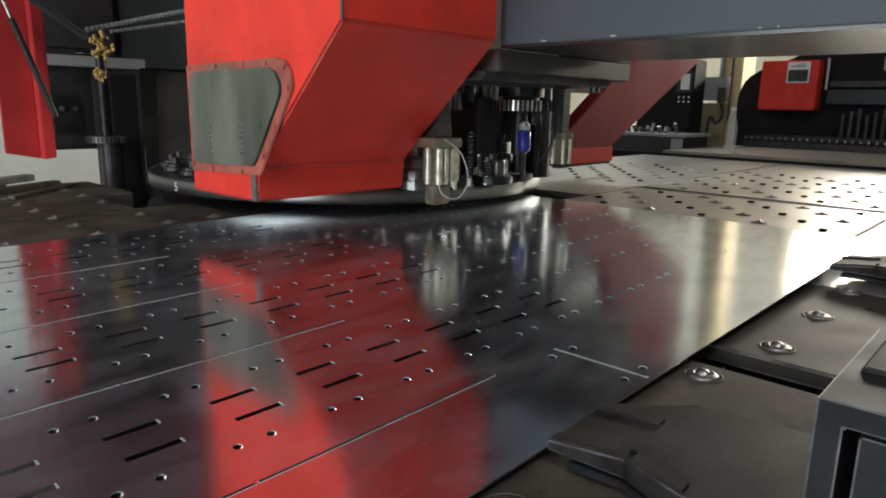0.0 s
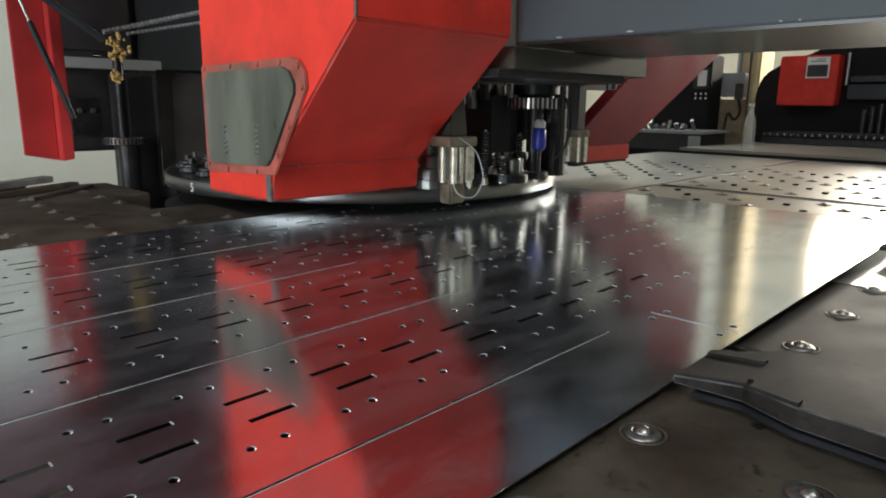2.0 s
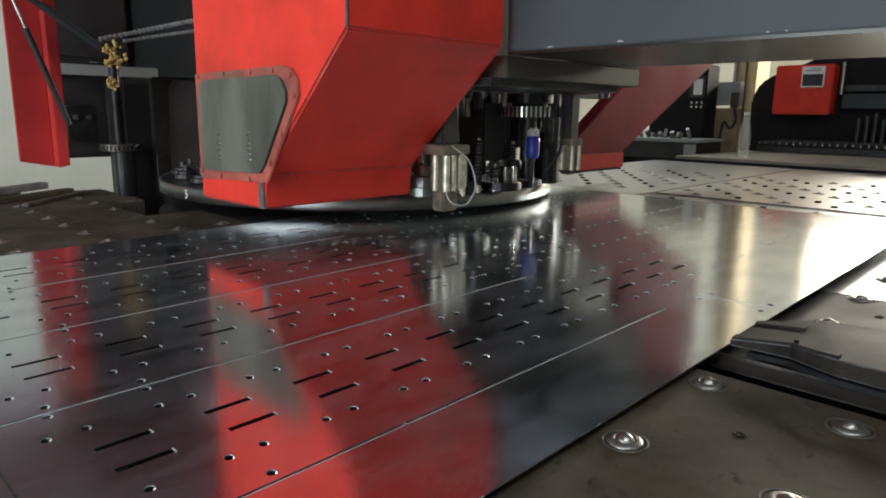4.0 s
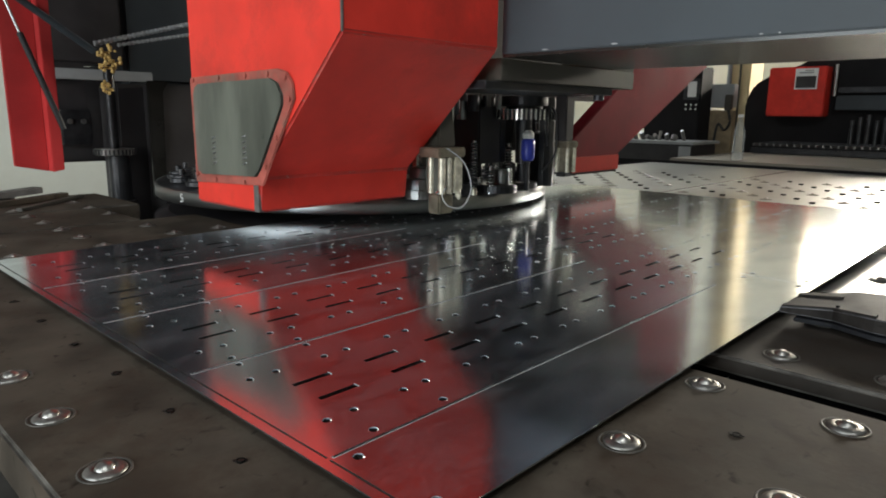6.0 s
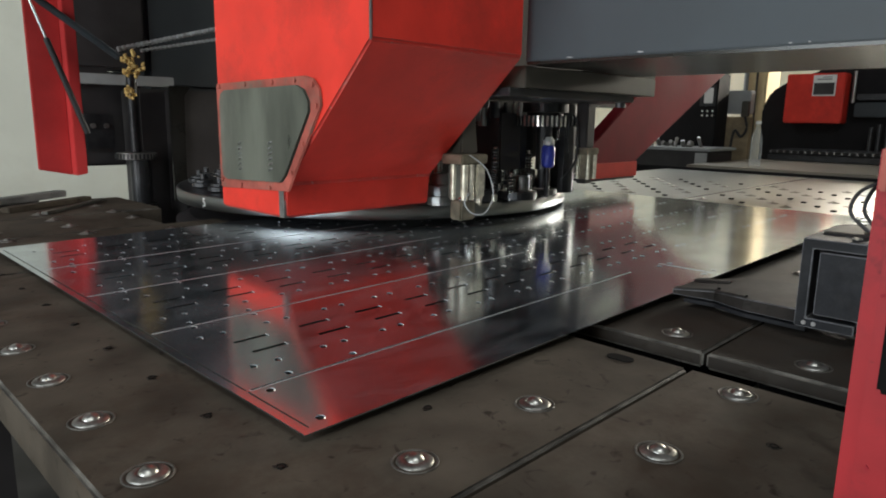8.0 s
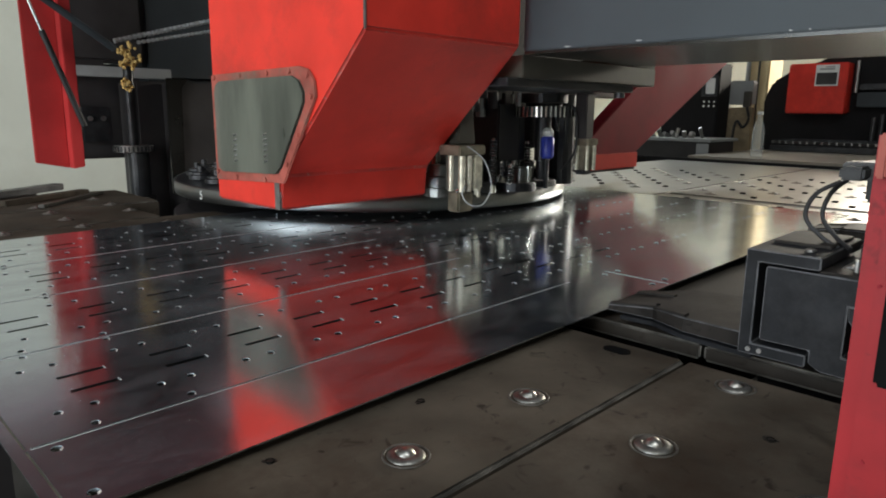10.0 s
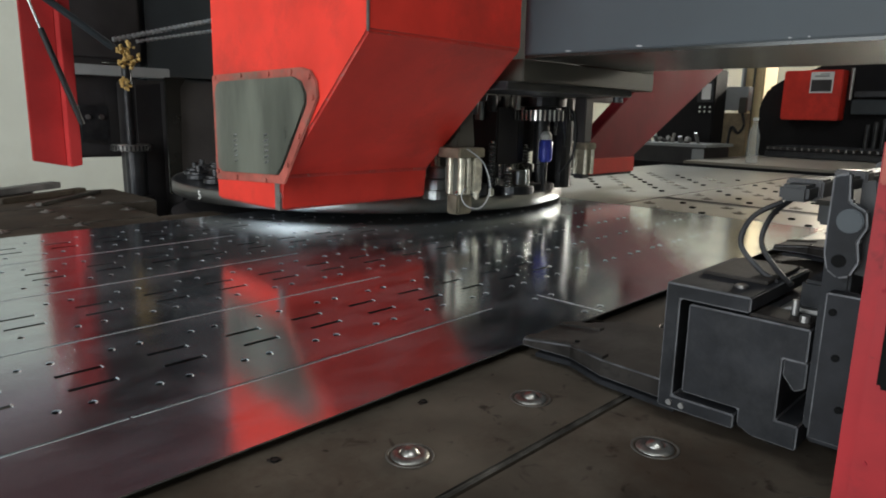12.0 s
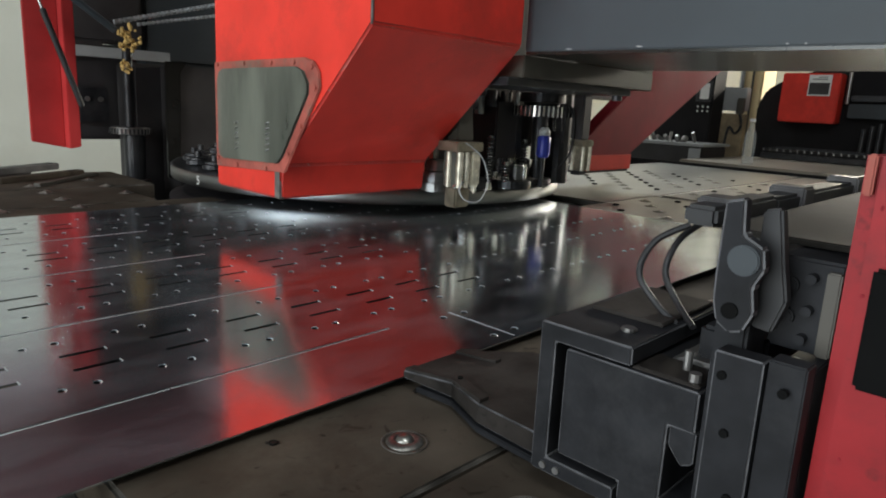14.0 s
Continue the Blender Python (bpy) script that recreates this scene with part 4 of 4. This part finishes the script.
def background():
    p = empty("rear_platform", pose(4.0, 1.0, 0.0))
    tagged(p, "grey steel platform behind the machine table", "platform")
    inv = Matrix.Translation((-4.0, -1.0, 0))
    part("deck", box(4.0, 5.1, -1.5, 1.85, 0.895, 0.93, 0.004), M_DECK, p, at=inv)
    part("skirt", box(4.03, 5.1, -1.5, 1.85, 0.0, 0.895), M_DARK, p, at=inv)
    # black strip paints the dark gap between table end and deck
    tagged(part("rear_gap_strip", box(3.955, 3.99, 0.2, 2.3, 0.80, 0.915, 0.006), M_BLACK), "black strip standing for the dark gap at the table end", "table lip")
    b = empty("water_bottle", pose(4.16, 1.50, 0.9305))
    tagged(b, "clear plastic water bottle standing on the platform", "bottle")
    part("body", lathe([(0.0, 0.0), (0.031, 0.0), (0.034, 0.008), (0.034, 0.03), (0.0315, 0.034), (0.034, 0.038), (0.034, 0.06), (0.0315, 0.064), (0.034, 0.068), (0.034, 0.12), (0.0315, 0.124), (0.034, 0.128), (0.034, 0.15), (0.030, 0.175), (0.014, 0.225), (0.013, 0.25)], 24), M_BOTTLE, b, smooth=True)
    part("cap", cyl((0, 0, 0.25), (0, 0, 0.268), 0.0165, 18, bev=0.002), M_WHITE, b)
    c = empty("pillar", pose(6.0, 2.2, 0))
    tagged(c, "cream painted wall pillar with grey conduit", "pillar")
    part("shaft", box(-0.15, 0.15, -0.125, 0.05, 0, 4.59, 0.01), M_CREAM, c)
    part("conduit", cyl((-0.17, 0.035, 0.5), (-0.17, 0.035, 4.5), 0.018, 12), M_GREY, c)
    part("conduit", cyl((-0.165, -0.05, 0.5), (-0.165, -0.05, 4.5), 0.009, 12), M_BRACKET, c)
    j = empty("junction_box", pose(5.0, 1.95, 1.25))
    tagged(j, "light grey wall junction box with a cable", "junction box")
    part("case", box(-0.04, 0.04, -0.093, 0.093, 0.0, 0.165, 0.006), M_GREY, j)
    part("switch", box(-0.075, -0.041, -0.095, -0.045, -0.02, 0.09, 0.005), M_BRACKET, j, "small olive switch on the box")
    part("post", box(-0.03, 0.03, -0.095, 0.07, -1.25, -0.021), M_OCHRE, j, "dirty ochre painted post")
    part("cable", tube([(-0.05, -0.06, 0.0), (-0.06, -0.09, -0.1), (-0.05, -0.05, -0.16), (-0.05, 0.0, -0.12), (-0.045, 0.02, -0.3), (-0.045, 0.02, -0.7)], 0.009), M_RUBBER, j)
    k = empty("control_cabinet", pose(4.75, 2.3, 0))
    tagged(k, "black control cabinet with a lit screen", "control cabinet")
    part("case", box(-0.05, 0.15, -0.312, 0.1, 0, 1.527, 0.008), M_BLACK, k)
    part("screen_frame", box(-0.056, -0.0505, -0.305, -0.19, 1.30, 1.445, 0.003), M_IRON, k)
    part("screen", box(-0.062, -0.0565, -0.286, -0.222, 1.318, 1.424, 0.003), M_WHITE, k, "pale screen")
    for i in range(6):
        part("button", cyl((-0.05, -0.29 + 0.036 * (i % 3), 1.235 + 0.03 * (i // 3)), (-0.062, -0.29 + 0.036 * (i % 3), 1.235 + 0.03 * (i // 3)), 0.008, 10), M_STEEL, k)
    t = empty("tool_cart", pose(4.3, 2.1, 0))
    tagged(t, "grey metal tool cart with tools on top", "tool cart")
    part("body", box(0, 0.4, -0.25, 0.42, 0.0, 1.0, 0.008), M_DARK, t)
    part("top", box(-0.02, 0.42, -0.27, 0.44, 1.0, 1.02, 0.004), M_GREY, t)
    part("side_panel", box(-0.012, -0.002, -0.25, -0.17, 0.3, 0.99, 0.002), M_GREY, t)
    rnd = random.Random(8)
    for i in range(9):
        y, h, r = 1.98 + 0.05 * i + rnd.uniform(-0.01, 0.01), rnd.uniform(0.02, 0.07), rnd.uniform(0.01, 0.022)
        tagged(part("punch_tool", cyl((4.42 + rnd.uniform(-0.06, 0.1), y, 1.0205), (4.42, y, 1.0205 + h), r, 14, bev=0.002), M_EDGE), "small turned steel punch tool on the cart", "punch tool", "punch tools on the cart")
    # second press at the back
    m = empty("second_press", pose(5.4, 1.0, 0))
    tagged(m, "black and red punch press standing further back", "punch press")
    inv = Matrix.Translation((-5.4, -1.0, 0))
    part("arch", prism([(1.965, 0.0), (1.99, 1.30), (1.935, 1.43), (1.795, 1.515), (1.6, 1.575), (1.5, 1.64), (-1.6, 1.64), (-1.6, 0.0)], "x", 5.55, 6.3, 0.02), M_BLACK, m, at=inv)
    panel = part("front_panel", box(5.40, 5.55, 1.388, 1.775, 1.194, 1.546, 0.008), M_RED, m, "bright red front panel", at=inv)
    part("label_plate", box(5.394, 5.3995, 1.443, 1.593, 1.386, 1.533, 0.001), M_WHITE, panel, "white plate with a dark field")
    part("label_field", box(5.390, 5.3935, 1.452, 1.584, 1.396, 1.478), M_DARK, panel)
    part("label_bar", box(5.390, 5.3935, 1.47, 1.566, 1.498, 1.508), M_GREY, panel)
    part("label_bar", box(5.390, 5.3935, 1.47, 1.53, 1.514, 1.521), M_GREY, panel)
    part("bed_frame", box(5.0, 5.54, -1.4, 1.72, 0.935, 0.972, 0.004), M_IRON, m, at=inv)
    part("bed", box(5.01, 5.54, -1.4, 1.715, 0.9725, 0.985), M_BLACK, m, at=inv)
    for i in range(46):
        part("bed_slat", box(5.012, 5.535, 1.70 - 0.045 * i, 1.712 - 0.045 * i, 0.9852, 1.002), M_EDGE, m, at=inv)
    for i in range(9):
        part("bed_rail", box(5.03 + 0.058 * i, 5.036 + 0.058 * i, -0.4, 1.714, 1.0022, 1.006), M_IRON, m, at=inv)
    part("ram_plate", box(5.47, 5.549, -1.2, 1.33, 1.24, 1.34, 0.006), M_BLUE, m, at=inv)
    part("ram_plate", box(5.50, 5.549, -1.2, 1.33, 1.36, 1.40, 0.006), M_IRON, m, at=inv)
    part("pipe", cyl((5.50, 1.352, 1.34), (5.50, 1.352, 1.56), 0.012, 12), M_EDGE, m, at=inv)
    for i in range(22):
        part("tool_post", cyl((5.44, 1.20 - 0.05 * i, 1.006), (5.44, 1.20 - 0.05 * i, 1.17 + 0.02 * ((i * 7) % 3)), 0.014, 12), M_IRON, m, at=inv)
    for i in range(3):
        part("light_tube", cyl((5.5, 1.0 - 0.3 * i, 1.47), (5.5, 1.0 - 0.3 * i, 1.56), 0.012, 8), M_EDGE, m, at=inv)


def clamp(label):
    """Sheet clamp: origin at the sheet's near corner and edge, as the sheet's own space is."""
    ox, oy, oz = -0.291, 0.462, SHEET_Z
    e = empty("sheet_clamp", on_table(-0.2876, 0.264))
    tagged(e, label, "sheet clamp", "clamps on the sheet's edge")
    inv = Matrix.Translation((-ox, -oy, -oz))
    # jaw: a wedge with two raised ribs over the sheet, a flat finger under it
    foot = [(0.414, 0.459), (0.500, 0.459), (0.545, 0.395), (0.56, 0.26), (0.392, 0.26), (0.398, 0.345), (0.418, 0.395)]
    rise = [0.9185, 0.9185, 0.9255, 0.930, 0.930, 0.929, 0.9255]
    b = bmesh.new()
    lo = [b.verts.new((x, y, 0.9105)) for x, y in foot]
    hi = [b.verts.new((x, y, z)) for (x, y), z in zip(foot, rise)]
    b.faces.new(lo[::-1])
    b.faces.new(hi)
    for i in range(7):
        b.faces.new((lo[i], lo[(i + 1) % 7], hi[(i + 1) % 7], hi[i]))
    bmesh.ops.triangulate(b, faces=[f for f in b.faces if len(f.verts) > 4])
    bmesh.ops.bevel(b, geom=[e for e in b.edges if e.calc_face_angle(0) > 0.5], offset=0.0013, segments=2, affect="EDGES")
    part("upper_jaw", b, M_JAW, e, "worn wedge-shaped steel jaw with bright edges", at=inv, wear=0.0022)
    for pts, z0 in (([(0.4155, 0.457), (0.428, 0.457), (0.433, 0.398), (0.411, 0.344), (0.400, 0.344), (0.4195, 0.396)], 0.9175), ([(0.489, 0.4575), (0.499, 0.4575), (0.508, 0.442), (0.496, 0.40), (0.488, 0.40)], 0.918)):
        b = prism(pts, "z", z0, 0.9212)
        for v in b.verts:
            if v.co.z > 0.92:
                v.co.z = 0.9212 + min(0.0112, max(0.0, (0.457 - v.co.y) * 0.118))
        part("jaw_rib", b, M_JAW, e, at=inv)
    part("jaw_screw", cyl((0.4265, 0.392, 0.926), (0.4265, 0.392, 0.9305), 0.0026, 10), M_HOLE, e, at=inv)
    part("lower_jaw", prism([(x, min(y, 0.44)) for x, y in foot], "z", 0.9012, 0.9070, 0.001), M_CLAMP, e, at=inv)
    cc = [(0.270, 0.912), (0.270, 1.031), (0.196, 1.031), (0.196, 1.0175), (0.2565, 1.0175), (0.2565, 0.925), (0.2, 0.925), (0.2, 0.912)]
    part("clamp_frame", prism(cc, "x", 0.376, 0.53, 0.0013), M_CLAMP, e, "dark steel clamp frame with bright worn edges", at=inv, wear=0.0025)
    part("clamp_block", prism([(0.2495, 0.93), (0.2495, 1.0135), (0.15, 1.0135), (0.15, 0.985), (0.168, 0.985), (0.168, 0.9305), (0.150, 0.9305), (0.150, 0.909), (0.186, 0.9095), (0.1985, 0.916), (0.1985, 0.93)], "x", 0.380, 0.55, 0.0013), M_CLAMP, e, at=inv, wear=0.0025)
    part("foot_rail", box(0.40, 0.55, 0.10, 0.1485, 0.912, 0.929, 0.002), M_CLAMP, e, at=inv)
    part("clamp_pad", prism([(0.262, 1.0312), (0.202, 1.0312), (0.202, 1.0345), (0.259, 1.0345)], "x", 0.43, 0.52, 0.0008), M_JAW, e, at=inv)
    part("hook", prism([(0.168, 0.984), (0.150, 0.984), (0.150, 0.962), (0.158, 0.958), (0.168, 0.970)], "x", 0.384, 0.41, 0.001), M_CLAMP, e, at=inv, wear=0.0018)
    part("bridge", prism([(0.20, 1.0137), (0.152, 1.0137), (0.152, 1.0165), (0.197, 1.0165)], "x", 0.384, 0.418, 0.0008), M_JAW, e, at=inv)
    part("link_plate", prism([(0.19, 1.0137), (0.15, 1.0137), (0.15, 1.019), (0.178, 1.019)], "x", 0.42, 0.47, 0.001), M_EDGE, e, at=inv)
    # swing arm with its eye
    arm = [(0.146, 1.137), (0.135, 1.140), (0.133, 1.119), (0.1215, 1.113), (0.1195, 1.101), (0.1245, 1.09), (0.122, 1.075), (0.127, 1.063), (0.135, 1.0605), (0.143, 1.066), (0.146, 1.078), (0.1465, 1.095)]
    swing = part("swing_arm", prism(arm, "x", 0.368, 0.378, 0.0015), M_CLAMP, e, "blue-grey steel swing arm with an eye", at=inv, wear=0.0025)
    part("arm_disc", cyl((0.3655, 0.131, 1.105), (0.368, 0.131, 1.105), 0.009, 20, bev=0.0008), M_BLUE, swing)
    # black disc paints the dark inside the arm's eye
    part("arm_eye", cyl((0.3662, 0.135, 1.0745), (0.3678, 0.135, 1.0745), 0.0048, 16), M_HOLE, swing)
    part("arm_back", prism([(0.132, 1.132), (0.122, 1.134), (0.116, 1.10), (0.112, 1.08), (0.118, 1.06), (0.132, 1.062)], "x", 0.39, 0.40, 0.0015), M_RUBBER, e, at=inv)
    part("post", box(0.385, 0.42, 0.129, 0.149, 0.93, 1.10, 0.002), M_CLAMP, e, at=inv)
    part("post_plate", box(0.368, 0.384, 0.112, 0.140, 0.93, 1.049, 0.001), M_CLAMP, e, at=inv, wear=0.0015)
    part("post_plate", box(0.372, 0.388, 0.0905, 0.111, 0.93, 1.051, 0.001), M_CLAMP, e, at=inv)
    part("slide_plate", box(0.418, 0.56, 0.09, 0.128, 1.045, 1.103, 0.002), M_CLAMP, e, at=inv)
    part("apron", box(0.392, 0.56, 0.0915, 0.099, 0.906, 1.044, 0.001), M_CLAMP, e, at=inv)
    part("slide_edge", box(0.412, 0.4175, 0.091, 0.099, 1.046, 1.098, 0.001), M_BRACKET, e, at=inv)
    part("body", box(0.43, 0.62, 0.13, 0.175, 1.015, 1.042, 0.003), M_CLAMP, e, at=inv)
    for y, z in ((0.119, 1.086), (0.119, 1.066)):
        part("bolt", cyl((0.4179, y, z), (0.413, y, z), 0.0055, 12, bev=0.001), M_CLAMP, e, at=inv)
    for y, z in ((0.107, 1.092), (0.107, 1.072), (0.108, 1.054)):
        part("bolt", cyl((0.4179, y, z), (0.411, y, z), 0.0032, 10), M_CLAMP, e, at=inv)
    for y, z in ((0.258, 0.9185), (0.246, 0.9185), (0.128, 1.0), (0.1, 1.035), (0.134, 1.035), (0.121, 0.96)):
        part("bolt", cyl((0.377 if y > 0.2 else 0.369, y, z), (0.374 if y > 0.2 else 0.366, y, z), 0.0028, 10), M_EDGE if y > 0.2 else M_HOLE, e, at=inv)
    part("bolt", cyl((0.405, 0.215, 1.031), (0.405, 0.215, 1.034), 0.006, 12, bev=0.001), M_EDGE, e, at=inv)
    part("bolt", cyl((0.39, 0.158, 1.0135), (0.39, 0.158, 1.022), 0.004, 10), M_EDGE, e, at=inv)
    part("bolt", cyl((0.405, 0.17, 1.0135), (0.405, 0.17, 1.03), 0.003, 10), M_EDGE, e, at=inv)
    return e


def clamps():
    a = clamp("dark oily steel sheet clamp gripping the sheet's edge")
    b = copy_thing(a, on_table(-0.2876 + 0.83, 0.264))
    c = empty("clamp_rail", on_table(-0.2876, 0.264))
    tagged(c, "black cable rail with hoses behind the clamps", "cable rail")
    inv = Matrix.Translation((0.291, -0.462, -SHEET_Z))
    part("rail_end", box(0.47, 0.6, 0.19, 0.215, 1.103, 1.118, 0.003), M_RUBBER, c, at=inv)
    part("rail", box(0.6, 1.6, 0.19, 0.215, 1.066, 1.116, 0.003), M_RUBBER, c, at=inv)
    for x in (0.50, 0.66, 0.85):
        part("rail_clip", box(x, x + 0.03, 0.186, 0.219, 1.101, 1.1215, 0.002), M_DARK, c, at=inv)
    part("hose", tube([(0.485, 0.215, 1.10), (0.47, 0.235, 1.085), (0.46, 0.24, 1.06), (0.455, 0.22, 1.04), (0.45, 0.2, 1.03)], 0.0026), M_RUBBER, c, at=inv)
    part("hose", tube([(0.51, 0.215, 1.10), (0.49, 0.225, 1.085), (0.48, 0.228, 1.06), (0.47, 0.21, 1.04), (0.455, 0.19, 1.03)], 0.0026), M_RUBBER, c, at=inv)
    part("carriage", box(0.565, 1.7, 0.10, 0.185, 1.02, 1.075, 0.004), M_DARK, c, at=inv)
    part("carriage_face", box(0.47, 1.7, 0.091, 0.099, 0.93, 1.104, 0.001), M_DARK, c, at=inv)
    part("carriage_top", box(0.45, 1.7, 0.0905, 0.178, 1.1045, 1.109, 0.001), M_BRONZE, c, at=inv)
    return a, b, c


def red_carriage():
    """End cover of the carriage; it goes with the sheet across, not along."""
    e = empty("carriage_cover", pose(0.40, -0.118, 0.92))
    tagged(e, "chipped red painted end cover of the carriage", "carriage cover")
    inv = Matrix.Translation((-0.40, -0.08, -0.92))
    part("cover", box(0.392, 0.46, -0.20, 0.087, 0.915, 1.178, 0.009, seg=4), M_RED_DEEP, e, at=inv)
    part("recess_panel", box(0.386, 0.3915, -0.12, 0.072, 1.045, 1.112, 0.002), M_HOLE, e, "dark steel insert", at=inv)
    rnd = random.Random(3)
    for i in range(9):
        # thin uneven flakes along the vertical edge
        z, w, hh = rnd.uniform(0.95, 1.165), rnd.uniform(0.0006, 0.0016), rnd.uniform(0.001, 0.004)
        y = 0.0785 - rnd.random() ** 3 * 0.03
        q = [(y + w * rnd.uniform(0.5, 1.0) * math.cos(k * 1.05), z + hh * rnd.uniform(0.4, 1.0) * math.sin(k * 1.05)) for k in range(6)]
        part("paint_chip", prism(q, "x", 0.3912, 0.3919), M_EDGE if i == 4 else M_RED_DIM, e, "bare chip in the red paint", at=inv)
    part("worn_top", box(0.402, 0.44, 0.06, 0.0775, 1.1782, 1.1788, 0.0003), M_GREY, e, "whitish worn paint", at=inv)
    part("chipped_edge", box(0.3935, 0.399, 0.0805, 0.0852, 1.148, 1.17, 0.001), M_RED_WORN, e, "paint worn through to metal", at=inv)
    return e


structure()
tables()
sheet_ob = sheet()
press_head()
turret()
frame_body()
side_cover()
pneumatics()
left_side()
background()
clamp_a, clamp_b, rail = clamps()
cover = red_carriage()

# along (x) and across (y) places of the sheet's corner; it stops between strokes
STOPS = [(0, -0.2576, 0.264), (0.14, -0.2576, 0.264), (0.27, -0.2366, 0.264), (0.57, -0.2366, 0.264), (0.78, -0.1655, 0.264), (1.13, -0.1655, 0.264),
         (1.27, -0.144, 0.264), (1.62, -0.144, 0.264), (1.83, -0.0743, 0.264), (2.17, -0.0743, 0.264), (2.3, -0.0525, 0.264), (2.67, -0.0525, 0.264),
         (2.88, 0.0145, 0.264), (3.2, 0.0145, 0.264), (3.33, 0.036, 0.264), (3.7, 0.036, 0.264), (3.9, 0.1065, 0.264), (4.25, 0.1065, 0.264),
         (4.37, 0.128, 0.264), (4.73, 0.128, 0.264), (4.93, 0.201, 0.264), (5.1, 0.201, 0.264), (5.27, 0.2245, 0.264), (5.62, 0.2245, 0.264),
         (5.8, 0.295, 0.264), (6.15, 0.295, 0.264), (6.3, 0.3187, 0.264), (6.62, 0.3187, 0.264), (6.8, 0.3192, 0.312), (7, 0.32, 0.388),
         (7.15, 0.3205, 0.437), (7.3, 0.3208, 0.462), (7.62, 0.3208, 0.462), (7.76, 0.299, 0.462), (8.05, 0.299, 0.462), (8.25, 0.2285, 0.462),
         (8.55, 0.2285, 0.462), (8.68, 0.207, 0.462), (9.05, 0.207, 0.462), (9.25, 0.137, 0.462), (9.55, 0.137, 0.462), (9.68, 0.1153, 0.462),
         (10, 0.1153, 0.462), (10.24, 0.0395, 0.462), (10.62, 0.0395, 0.462), (10.76, 0.0178, 0.462), (11.1, 0.0178, 0.462), (11.3, -0.0525, 0.462),
         (11.65, -0.0525, 0.462), (11.8, -0.0739, 0.462), (12.15, -0.0739, 0.462), (12.36, -0.1435, 0.462), (12.66, -0.1435, 0.462), (12.8, -0.1645, 0.462),
         (13.15, -0.1645, 0.462), (13.36, -0.2345, 0.462), (13.66, -0.2345, 0.462), (13.8, -0.2566, 0.462), (14, -0.2566, 0.462)]


GRIP = -0.030   # the clamp's own origin, along the sheet


def motions():
    walk(sheet_ob, [(t, on_table(x, y)) for t, x, y in STOPS])
    walk(clamp_a, [(t, on_table(x + GRIP, y)) for t, x, y in STOPS])
    walk(clamp_b, [(t, on_table(x + GRIP + 0.83, y)) for t, x, y in STOPS])
    walk(rail, [(t, on_table(x + GRIP, y)) for t, x, y in STOPS])
    walk(cover, [(t, pose(0.40, 0.08 + y - 0.462, 0.92)) for t, x, y in STOPS])


motions()
